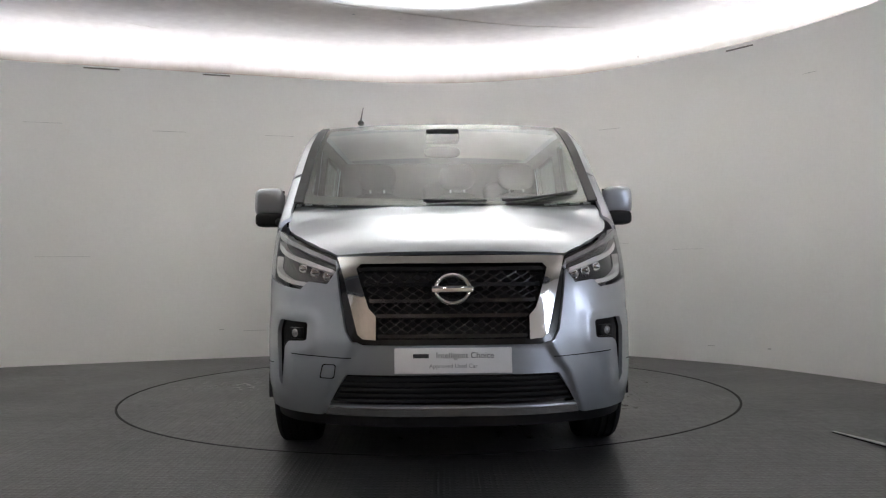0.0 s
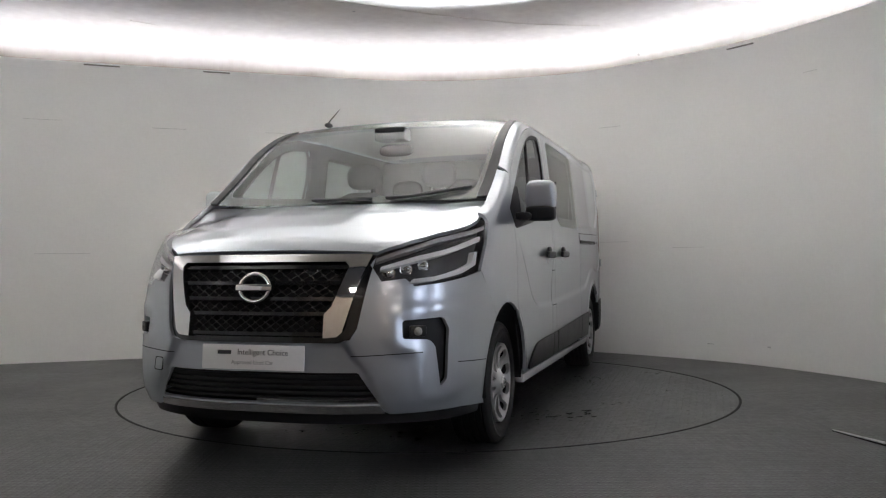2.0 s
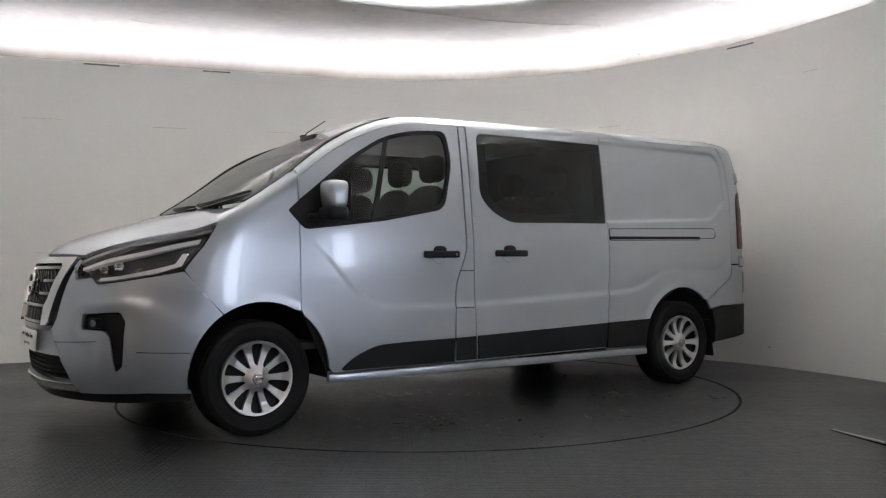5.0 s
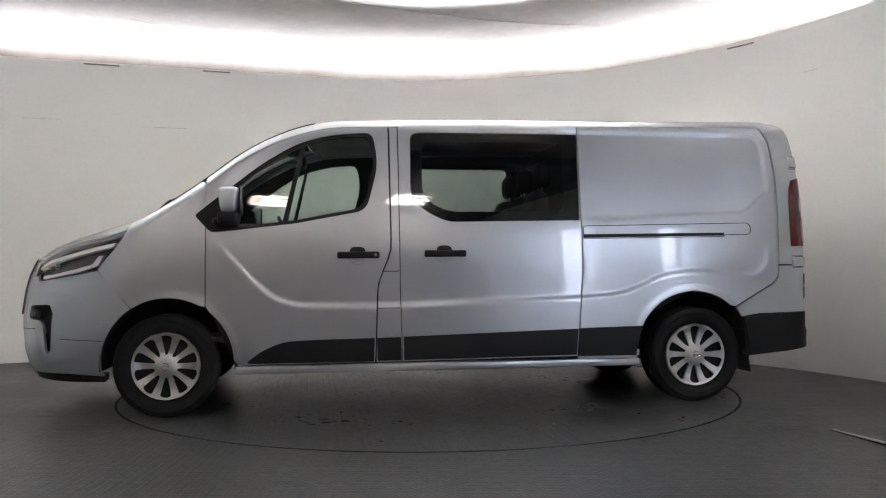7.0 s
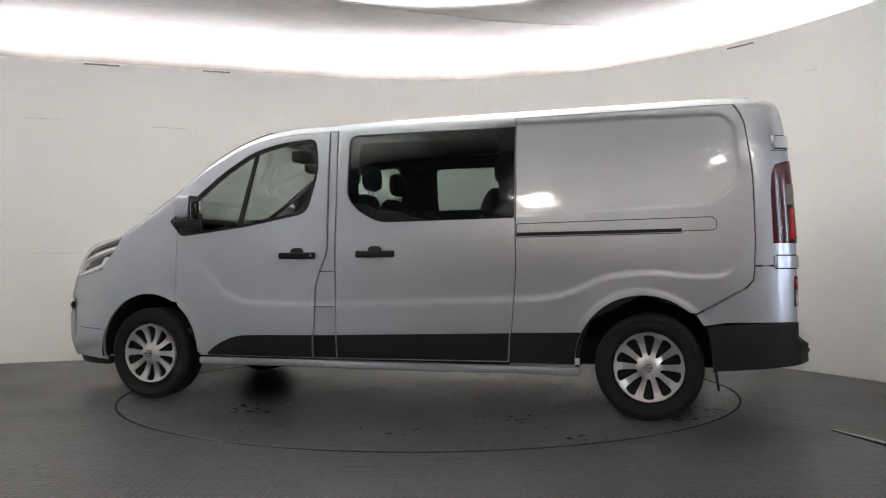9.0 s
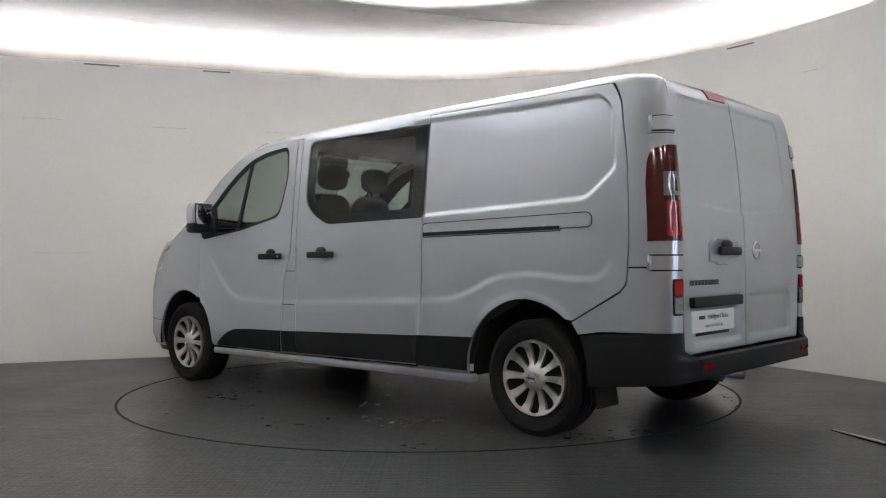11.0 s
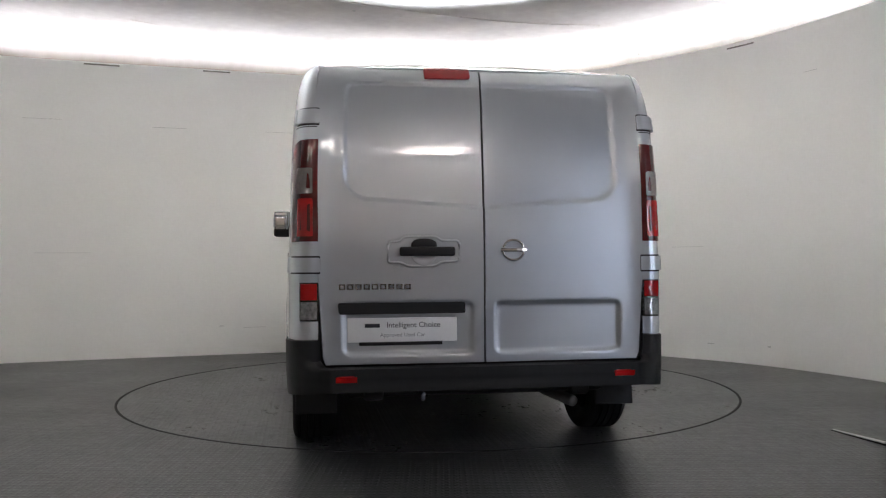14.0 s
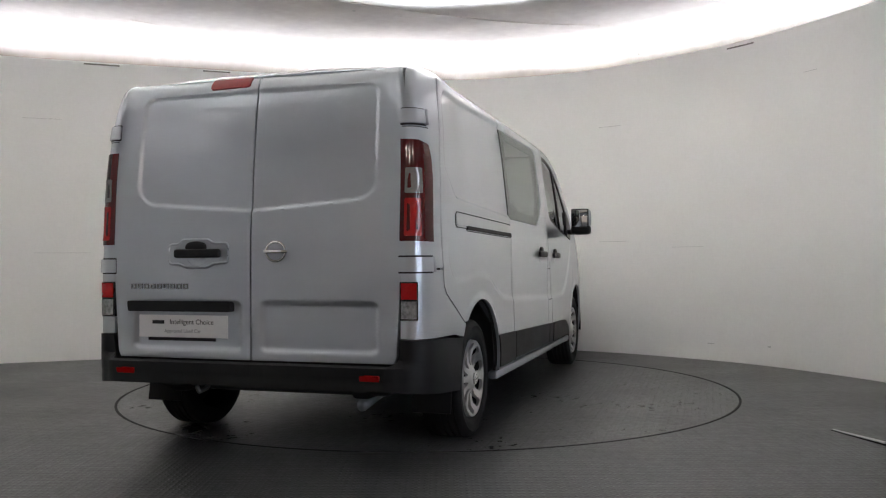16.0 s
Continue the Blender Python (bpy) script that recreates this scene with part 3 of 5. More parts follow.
# outlines on the side, in (x, z)
LAMP = [("f", 0.527, 1.0), ("f", 0.62, 1.038), ("f", 0.70, 1.072), ("f", 0.765, 1.1), ("s", 2.2, 1.135), ("s", 1.985, 1.172), ("s", 2.06, 1.06), ("s", 2.162, 0.938), ("s", 2.28, 0.905), ("f", 0.79, 0.875), ("f", 0.70, 0.862), ("f", 0.66, 0.898), ("f", 0.567, 0.885), ("f", 0.513, 0.962)]


def mixed(pts):
    return [(uf(a, b) if k == "f" else us(a, b), b) for k, a, b in pts]


FWIN = fillet([(1.575, 1.268), (1.39, 1.415), (1.16, 1.600), (0.93, 1.738), (0.72, 1.795), (0.45, 1.815), (0.415, 1.60), (0.495, 1.30), (0.95, 1.215), (1.47, 1.155)], [0.03, 0.02, 0.1, 0.1, 0.1, 0.06, 0.12, 0.07, 0.02, 0.04])
SWIN = fillet([(0.205, 1.82), (0.208, 1.40), (0.125, 1.305), (-0.03, 1.226), (-0.932, 1.238), (-0.932, 1.826)], [0.06, 0.06, 0.05, 0.06, 0.01, 0.01])


def door_line(z):
    """x of the front door's rear edge."""
    return float(np.interp(z, [0.3, 0.80, 0.86, 1.0, 1.06, 1.9], [0.441, 0.425, 0.41, 0.352, 0.337, 0.347]))


def build_sides():
    rail_lo = lambda x: float(edge_z(x)) - 0.055
    xs = np.linspace(1.49, 0.352, 26)
    for s, m in SIDES:
        # front wing
        wing = [(2.155, 0.93), (2.05, 1.06), (1.978, 1.172)] + [(x, float(edge_z(x))) for x in (1.96, 1.9, 1.8, 1.7, 1.6, 1.53)] + [(1.507, 1.47), (1.507, 0.694)]
        ang = math.degrees(math.atan2(0.694 - ARCH_F[1], 1.508 - ARCH_F[0]))
        wing += arc(ARCH_F, ang, 58, 16)[1:]
        part("front_wing", panel(m(side(wing)), step=0.018), PAINT, van)
        # front door, window hole through it
        lo = [(ARCH_F[0] - ARCH_F[2] * math.cos(q), ARCH_F[1] + ARCH_F[2] * math.sin(q)) for q in np.linspace(-0.05, 0.97, 14)]
        door = [(1.5015, z) for z in (0.70, 1.47)] + [(x, rail_lo(x)) for x in xs] + [(door_line(z) + GAP, z) for z in np.linspace(1.84, 0.325, 22)] + [(1.30, 0.325)] + [q for q in lo if q[0] < 1.498 and q[1] > 0.326]
        d = part("front_door", panel(m(side(door)), [m(side(FWIN))], step=0.0135), PAINT, van)
        frame_in = fillet([(1.505, 1.262), (1.36, 1.405), (1.14, 1.583), (0.92, 1.716), (0.715, 1.772), (0.472, 1.792), (0.438, 1.60), (0.515, 1.32), (0.95, 1.237), (1.45, 1.18)], [0.03, 0.02, 0.1, 0.1, 0.1, 0.06, 0.12, 0.07, 0.02, 0.04])
        part("window_frame", panel(m(side(FWIN)), [m(side(frame_in))], lift=-0.006, depth=0.02, sculpt=False), BLACK, d, "black rubber window frame")
        part("window_pane", panel(m(side(frame_in)), lift=-0.012, depth=0, sculpt=False), GLASS, d, "tinted side glass").visible_shadow = False
        part("window_bar", panel(m(side([(0.905, 1.735), (0.88, 1.74), (0.995, 1.222), (1.03, 1.22)])), lift=-0.004, depth=0.015, sculpt=False), BLACK, d)
        tri = fillet([(1.572, 1.266), (1.40, 1.40), (1.335, 1.41), (1.30, 1.19), (1.47, 1.158)], 0.02)
        part("mirror_base", panel(m(side(tri)), lift=0.003, depth=0.02, sculpt=False), BLACK, d, "black mirror mount panel")
        # middle post
        post = [(door_line(z) - GAP, z) for z in np.linspace(0.325, 1.85, 24)] + [(0.290, 1.85), (0.283, 0.835), (0.270, 0.325)]
        part("middle_post", panel(m(side(post)), step=0.014), PAINT, van)
        for z, x0, x1 in ((0.905, 0.40, 0.283), (0.668, 0.434, 0.28)):
            part("post_seam", panel(m(side([(x0 - 0.006, z), (x0 - 0.006, z + 0.005), (x1 + 0.004, z + 0.005), (x1 + 0.004, z)])), lift=0.0015, depth=0.004), DARK, van)
        # sliding door
        slide = [(0.265, 0.325), (0.277, 0.835), (0.283, 1.873), (-0.932, 1.884), (-0.941, 0.902), (-0.90, 0.335)]
        d = part("sliding_door", panel(m(side(slide)), [m(side(SWIN))], step=0.0135), PAINT, van)
        inner = fillet([(0.13, 1.765), (0.13, 1.42), (0.06, 1.34), (-0.06, 1.295), (-0.80, 1.30), (-0.83, 1.33), (-0.83, 1.765)], 0.05)
        part("window_pane", panel(m(side(fillet(grow(SWIN, -0.004), 0.0))), lift=-0.004, depth=0, sculpt=False), PRIVACY, d, "dark tinted side window").visible_shadow = False
        part("window_border", panel(m(side(grow(SWIN, -0.004))), [m(side(inner))], lift=-0.009, depth=0.004, sculpt=False), GLOSS, d, "black printed glass border")
        # rear quarter
        a = np.linspace(math.pi - math.asin((0.60 - ARCH_R[1]) / ARCH_R[2]), 0.05, 26)
        arcr = [(ARCH_R[0] + ARCH_R[2] * math.cos(q), ARCH_R[1] + ARCH_R[2] * math.sin(q)) for q in a]
        quarter = [(-0.949, 0.902), (-0.939, 1.874)] + [(x, rail_lo(x)) for x in np.linspace(-0.95, -2.235, 16)] + [(-2.301, 1.78), (-2.348, 1.44), (-2.350, 0.90), (-2.343, 0.85), (-2.31, 0.81), (-2.03, 0.652)] + arcr[2:] + [(-1.312, 0.315), (-0.905, 0.315)]
        part("rear_quarter_panel", panel(m(side(quarter)), step=0.0105), PAINT, van)
        # cant rail along the roof edge
        rx = np.concatenate([np.linspace(1.5, 0.3, 30), np.linspace(0.25, -2.33, 40)])
        rail = [(x, float(edge_z(x)) - 0.0005) for x in rx] + [(x, rail_lo(x) + 0.004) for x in rx[::-1]]
        part("cant_rail", panel(m(side(rail)), depth=0.012, step=0.014, sculpt=False), PAINT, van)
        # slide rail
        part("rail_cover", panel(m(side(fillet([(-0.955, 1.192), (-0.955, 1.145), (-2.135, 1.152), (-2.14, 1.205), (-2.11, 1.213)], 0.012))), lift=0.007, depth=0.01), PAINT, van)
        cover = fillet([(-0.955, 1.198), (-0.955, 1.118), (-1.95, 1.130), (-1.955, 1.142), (-2.13, 1.145), (-2.146, 1.16), (-2.146, 1.20), (-2.12, 1.219)], 0.012)
        part("rail_seam", panel(m(side(grow(cover, 0.0045))), [m(side(cover))], lift=0.003, depth=0.004, step=0.02, edge=0.012), DARK, van)
        part("slide_rail", panel(m(side([(-0.955, 1.122), (-0.955, 1.1435), (-1.95, 1.1545), (-1.95, 1.134)])), lift=0.008, depth=0.012), DARK, van, "black sliding door track")
        # rear corner
        up = [(-2.358, 0.935), (-2.3545, 1.44), (-2.3075, 1.782), (-2.238, 1.90)]
        corner = side(up) + [(ur(0.79, 1.928), 1.928), (ur(0.778, 1.915), 1.915), (ur(0.785, 1.87), 1.87), (ur(0.787, 1.5), 1.5), (ur(0.79, 0.935), 0.935)]
        c = part("rear_corner_post", panel(m(corner), step=0.012), PAINT, van)
        low = side([(-2.03, 0.642), (-2.316, 0.802), (-2.351, 0.845), (-2.358, 0.90), (-2.358, 0.926)]) + rear([(0.79, 0.926), (0.79, 0.607)]) + side([(-2.2, 0.60), (-2.07, 0.58)])
        part("rear_lower_corner", panel(m(low), step=0.012), PAINT, van)
        # side cladding
        ca = fillet([(1.262, 0.332), (1.16, 0.41), (1.02, 0.468), (0.80, 0.476), (0.448, 0.480), (0.452, 0.332)], [0.04, 0.1, 0.1, 0, 0.004, 0.004])
        part("side_cladding", panel(m(side(ca)), lift=0.012, depth=0.02, sculpt=False), CLAD, van, "dark grey side protector")
        part("side_cladding", panel(m(side([(0.432, 0.48), (0.428, 0.335), (0.274, 0.335), (0.278, 0.484)])), lift=0.011, depth=0.02, sculpt=False), CLAD, van, "dark grey side protector")
        part("side_cladding", panel(m(side([(0.262, 0.485), (0.258, 0.335), (-0.893, 0.345), (-0.905, 0.517)])), lift=0.012, depth=0.02, sculpt=False), CLAD, van, "dark grey side protector")
        k = [(ARCH_R[0] + ARCH_R[2] * math.cos(q), ARCH_R[1] + ARCH_R[2] * math.sin(q)) for q in (0.455, 0.3, 0.15, 0.0, -0.04)]
        part("side_cladding", panel(m(side([(-0.914, 0.519), (-0.904, 0.335)] + [(x + 0.003, z) for x, z in k[::-1]])), lift=0.012, depth=0.02, sculpt=False), CLAD, van, "dark grey side protector")
        # sill strip
        bm = bmesh.new()
        box(bm, -1.34, 1.325, 0.885 * s if s > 0 else -0.94, 0.94 if s > 0 else -0.885, 0.262, 0.312, 0.012)
        part("sill", bm, PAINT, van)
        # dark shell behind the panels, its colour supplying the shade in their gaps
        back = side([(1.33, 0.33), (1.5, 0.72)] + [(x, float(edge_z(x)) - 0.03) for x in (1.5, 1.28, 1.02, 0.7, 0.3, -1, -2.2)] + [(-2.3, 1.7), (-2.33, 0.9), (-2.0, 0.66), (-1.72, 0.76), (-1.4, 0.6), (-1.31, 0.33)])
        fw, sw = grow(FWIN, -0.012), fillet([(0.16, 1.785), (0.16, 1.41), (0.08, 1.32), (-0.05, 1.27), (-0.85, 1.275), (-0.87, 1.3), (-0.87, 1.785)], 0.05)
        part("inner_side", panel(m(back), [m(side(fw)), m(side(sw))], lift=-0.03, depth=0.01, step=0.06, sculpt=False), DARK, van)
        # wheel housings
        for cx, cz, r in (ARCH_F, ARCH_R):
            bm = bmesh.new()
            n = 24
            r0 = [bm.verts.new((cx + (r + 0.004) * math.cos(math.pi * (1.08 * k / n - 0.04)), 0.925 * s, cz + (r + 0.004) * math.sin(math.pi * (1.08 * k / n - 0.04)))) for k in range(n + 1)]
            r1 = [bm.verts.new((v.co.x, 0.52 * s, v.co.z)) for v in r0]
            for k in range(n):
                bm.faces.new((r0[k], r0[k + 1], r1[k + 1], r1[k]))
            bm.faces.new(r1)
            part("wheel_housing", bm, DARK, van)


def build_front():
    both = lambda pts: pts + [(-a, b) for a, b in pts[::-1]]
    # bumper skin
    la = [q for q in mixed(LAMP)]
    bottom_l = la[6 + 1:]          # rear bottom corner to the inner tip
    half = front([(0.59, 0.283)]) + side([(2.33, 0.285), (2.115, 0.27)])
    arcs = [(ARCH_F[0] + ARCH_F[2] * math.cos(q), ARCH_F[1] + ARCH_F[2] * math.sin(q)) for q in np.linspace(-0.1, 0.995, 16)]
    half += side(arcs) + side([(2.06, 0.81), (2.155, 0.922)])
    off = [(u + 0.004, z - 0.006) for u, z in bottom_l]
    half += off[1:] + front([(0.535, 0.995)])
    mouth = fillet(both([(0.49, 0.474), (0.572, 0.323)]), 0.012)
    holes = [front(mouth)]
    # the grille opening breaks the top edge
    cut = front([(0.534, 0.99), (0.515, 0.86), (0.484, 0.67), (0.456, 0.622), (0.40, 0.606)])
    half2 = half[:-1] + cut
    poly = half2 + [(-u, z) for u, z in half2[::-1]]
    fog = fillet([(0.662, 0.704), (0.81, 0.714), (0.829, 0.66), (0.822, 0.43), (0.80, 0.395), (0.785, 0.585), (0.765, 0.615), (0.667, 0.622)], 0.014)
    holes += [front(fog), flip(front(fog))]
    b = part("front_bumper", panel(poly, holes, step=0.014, edge=0.014), PAINT, van)
    for s, m in SIDES:
        part("intake_surround", panel(m(front(fog)), lift=-0.03, depth=0.03, sculpt=False), BLACK, b, "black side intake")
        bm = bmesh.new()
        p = skin([s * uf(0.725, 0.662)], [0.655], -0.01, False)[0]
        box(bm, -0.012, 0.014, -0.04, 0.04, -0.026, 0.026, 0.008, 2, Matrix.Translation(p) @ Matrix.Rotation(radians(38 * s), 4, "Z"))
        part("fog_lamp", bm, BLACK, b)
        bm = bmesh.new()
        lathe(bm, [(0.001, 0.008), (0.014, 0.006), (0.02, 0.0)], 20, Matrix.Translation(p + np.array([0.014, 0.008 * s, 0])) @ Matrix.Rotation(radians(38 * s), 4, "Z") @ Matrix.Rotation(radians(90), 4, "Y"))
        part("fog_lens", bm, mat_lens(), b, "clear fog lamp lens")
        part("bumper_seam", panel(m(front([(0.46, 0.546), (0.46, 0.550), (0.74, 0.562), (0.74, 0.558)])), lift=0.0012, depth=0.003), DARK, b)
        part("bumper_seam", panel(m(front([(0.855, 0.500)]) + front([(0.855, 0.504)]) + side([(2.13, 0.49), (2.13, 0.486)])), lift=0.0012, depth=0.003), DARK, b)
    # silver chin lip and black under lip
    part("chin_strip", panel(front(fillet(both([(0.572, 0.318), (0.585, 0.282)]), 0.004)), lift=-0.008, depth=0.012, sculpt=False), mat("satin_silver", (0.72, 0.72, 0.72), 0.22, 0.9, spread=0.03), b, "satin silver chin strip")
    under = front([(0.0, 0.23), (0.55, 0.225)]) + side([(2.34, 0.222), (2.12, 0.225), (2.118, 0.268), (2.33, 0.28)]) + front([(0.60, 0.279), (0, 0.279)])
    under = under + [(-u, z) for u, z in under[::-1]]
    part("under_lip", panel(under[1:-1], lift=-0.022, depth=0.06, sculpt=False), BLACK, van, "black plastic under lip")
    # tow cover
    tw = fillet([(-0.535, 0.455), (-0.605, 0.455), (-0.59, 0.52), (-0.525, 0.52)], 0.012)
    tin = fillet([(-0.538, 0.459), (-0.60, 0.459), (-0.586, 0.516), (-0.529, 0.516)], 0.012)
    part("tow_cover_seam", panel(front(tw), [front(tin)], lift=0.001, depth=0.002), DARK, b)
    # lower mouth: dark back and slats
    part("mouth_back", panel(front(mouth), lift=-0.06, depth=0.02, sculpt=False), DARK, van)
    for z in (0.345, 0.373, 0.401, 0.429, 0.455):
        w = 0.49 + (0.474 - z) * 0.54
        part("lower_grille_slat", panel(front([(-w, z - 0.006), (w, z - 0.006), (w, z + 0.006), (-w, z + 0.006)]), lift=-0.036, depth=0.03, sculpt=False), DARK, van, "black horizontal grille slat")
    # main grille: black back, honeycomb bars, chrome surround
    g = empty("grille", van)
    opening = fillet([(0.43, 0.962), (0.41, 0.885), (0.345, 0.728), (0.335, 0.628), (-0.335, 0.628), (-0.345, 0.728), (-0.41, 0.885), (-0.43, 0.962)], 0.02)
    outer = [(0.535, 1.004), (0.517, 0.86), (0.486, 0.67), (0.458, 0.62), (0.40, 0.604), (-0.40, 0.604), (-0.458, 0.62), (-0.486, 0.67), (-0.517, 0.86), (-0.535, 1.004)]
    part("grille_back", panel(front(outer), lift=-0.05, depth=0.0, sculpt=False), DARK, g)
    rim = [(0.533, 1.004), (0.513, 0.86), (0.482, 0.67), (0.454, 0.623), (0.40, 0.607), (-0.40, 0.607), (-0.454, 0.623), (-0.482, 0.67), (-0.513, 0.86), (-0.533, 1.004)]
    rim_in = [(0.50, 0.984), (0.47, 0.86), (0.432, 0.668), (0.40, 0.634), (-0.40, 0.634), (-0.432, 0.668), (-0.47, 0.86), (-0.50, 0.984)]
    part("grille_rim", panel(front(rim), [front(rim_in)], lift=-0.012, depth=0.03, sculpt=False), GLOSS, g, "gloss black outer rim")
    chrome = [(0.52, 1.0), (0.485, 0.9), (0.422, 0.655), (0.40, 0.635), (0.34, 0.63), (0.34, 0.735), (0.372, 0.77), (0.43, 0.945), (0.41, 0.966),
              (-0.41, 0.966), (-0.43, 0.945), (-0.372, 0.77), (-0.34, 0.735), (-0.34, 0.63), (-0.40, 0.635), (-0.422, 0.655), (-0.485, 0.9), (-0.52, 1.0)]
    part("chrome_surround", panel(front(chrome), lift=0.012, depth=0.04, step=0.02, sculpt=False), CHROME, g, "polished chrome vee surround")
    for z in (0.948, 0.876, 0.805, 0.738, 0.648):
        w = float(np.interp(z, [0.63, 0.735, 0.76, 0.95], [0.335, 0.338, 0.36, 0.425]))
        part("grille_bar", panel(front([(-w, z - 0.008), (w, z - 0.008), (w, z + 0.008), (-w, z + 0.008)]), lift=-0.004, depth=0.03, sculpt=False), GLOSS, g)
    bm = bmesh.new()
    zs = [(0.955, 0.915), (0.915, 0.876), (0.876, 0.84), (0.84, 0.805), (0.805, 0.77), (0.77, 0.735), (0.735, 0.70), (0.70, 0.665), (0.665, 0.632)]
    for i, (za, zb) in enumerate(zs):
        w = float(np.interp(za, [0.63, 0.735, 0.76, 0.95], [0.33, 0.335, 0.355, 0.415]))
        n = 13
        for k in range(n):
            y0 = -w + 2 * w * k / n
            y1 = -w + 2 * w * (k + 1) / n
            ym = (y0 + y1) / 2
            for ya, yb, z0, z1 in ((y0, ym, (za + zb) / 2, za), (ym, y1, za, (za + zb) / 2), (y0, ym, (za + zb) / 2, zb), (ym, y1, zb, (za + zb) / 2)):
                pa, pb = skin([uf(ya, z0)], [z0], -0.02, False)[0], skin([uf(yb, z1)], [z1], -0.02, False)[0]
                sweep(bm, [pa, pb], 0.0042, 4, False)
    tagged(part("mesh", bm, GLOSS, g, "gloss black honeycomb mesh"), kind="stuff")
    # badge: plain ring and bar
    bm = bmesh.new()
    c = skin([0], [0.85], 0.016, False)[0]
    tilt = Matrix.Translation(c) @ Matrix.Rotation(radians(82), 4, "Y")
    n = 40
    ring = [tilt @ Vector((0.063 * math.cos(2 * math.pi * k / n), 0.075 * math.sin(2 * math.pi * k / n), 0.0)) for k in range(n + 1)]
    sweep(bm, ring, 0.0105, 8, False)
    part("badge_ring", bm, CHROME, g, "chrome badge ring")
    bm = bmesh.new()
    box(bm, -0.015, 0.015, -0.092, 0.092, -0.002, 0.014, 0.004, 2, tilt)
    part("badge_bar", bm, CHROME, g, "chrome badge bar")
    # headlamps
    for s, m in SIDES:
        h = empty("headlamp", van)
        lamp = m(mixed(LAMP))
        part("lens", panel(lamp, lift=-0.001, depth=0.012, sculpt=False, step=0.025), LENS, h, "clear headlamp lens").visible_shadow = False
        part("housing", panel(lamp, lift=-0.06, depth=0.0, sculpt=False, step=0.025), LAMPGREY, h, "dark headlamp housing")
        band = lambda pts, lift, mt, nm, lb="": part(nm, panel(m(mixed(pts)), lift=lift, depth=0.03, sculpt=False, step=0.025), mt, h, lb)
        band([("f", 0.535, 0.992), ("f", 0.62, 1.03), ("f", 0.76, 1.088), ("s", 2.2, 1.12), ("s", 2.0, 1.158), ("s", 2.015, 1.135), ("s", 2.2, 1.098), ("f", 0.76, 1.065), ("f", 0.62, 1.008), ("f", 0.535, 0.972)], -0.018, STEEL, "brow", "grey trim brow")
        band([("f", 0.56, 0.955), ("f", 0.70, 1.005), ("f", 0.80, 1.035), ("s", 2.2, 1.075), ("s", 2.06, 1.10), ("s", 2.075, 1.075), ("s", 2.2, 1.05), ("f", 0.80, 1.01), ("f", 0.70, 0.98), ("f", 0.56, 0.94)], -0.025, WHITE, "light_blade", "white daytime light blade")
        band([("f", 0.69, 0.875), ("f", 0.78, 0.885), ("s", 2.3, 0.915), ("s", 2.165, 0.955), ("s", 2.13, 1.02), ("s", 2.16, 1.02), ("s", 2.2, 0.965), ("s", 2.32, 0.935), ("f", 0.78, 0.905), ("f", 0.70, 0.895)], -0.022, WHITE, "light_blade", "white daytime light blade")
        for y in (0.60, 0.67, 0.74):
            z = 0.935 + (y - 0.6) * 0.25
            p = skin([s * uf(y, z)], [z], -0.055, False)[0]
            bm = bmesh.new()
            lathe(bm, [(0.001, 0.02), (0.016, 0.016), (0.023, 0.004), (0.027, 0.0), (0.03, 0.004)], 20, Matrix.Translation(p) @ Matrix.Rotation(radians((25 + 20 * (y - 0.6) / 0.14) * s), 4, "Z") @ Matrix.Rotation(radians(90), 4, "Y"))
            part("projector", bm, CHROME, h, "clear projector bowl")
    # show plate
    plate_on(c0=skin([0], [0.54], -0.004, False)[0], yaw=0, tilt=-4, w=0.52, hgt=0.112, name="front_plate")


def mat_lens():
    return LENS_SOLID


LAMPGREY = mat("lamp_housing_grey", (0.045, 0.045, 0.048), 0.35, 0.3, spread=0.2, scale=30)
LENS_SOLID = mat("bright_lens", (0.34, 0.34, 0.34), 0.1, 0.5, 0.5, spread=0.4, scale=60)


def words(txt, size, m, material, name, parent):
    cu = bpy.data.curves.new(name, "FONT")
    cu.body, cu.size, cu.align_x, cu.align_y, cu.extrude = txt, size, "CENTER", "CENTER", 0.0006
    ob = new(name + "_tmp", cu)
    dg = bpy.context.evaluated_depsgraph_get()
    me = bpy.data.meshes.new_from_object(ob.evaluated_get(dg))
    bpy.data.objects.remove(ob)
    me.materials.clear()
    me.materials.append(material)
    me.transform(m)
    o = new(name, me)
    o.parent = parent
    return o


def plate_on(c0, yaw, tilt, w, hgt, name):
    """A white dealer plate: a bar for the brand name, then words."""
    m = Matrix.Translation(c0) @ Matrix.Rotation(radians(yaw), 4, "Z") @ Matrix.Rotation(radians(tilt), 4, "Y")
    bm = bmesh.new()
    box(bm, -0.004, 0.004, -w / 2, w / 2, -hgt / 2, hgt / 2, 0.003, 2, m)
    p = part(name, bm, WHITE, van, "white dealer show plate")
    face = m @ Matrix.Translation((0.0045, 0, 0)) @ Matrix.Rotation(radians(90), 4, "Z") @ Matrix.Rotation(radians(90), 4, "X")
    words("Intelligent Choice", 0.036, face @ Matrix.Translation((0.052, 0.022, 0)), INK, "plate_line", p)
    words("Approved Used Car", 0.026, face @ Matrix.Translation((0, -0.024, 0)), GREYINK, "plate_line", p)
    bm = bmesh.new()
    box(bm, -0.178, -0.108, 0.012, 0.03, 0, 0.0012, 0.0, 2, face)
    part("plate_bar", bm, INK, p, smooth=False)
    return p


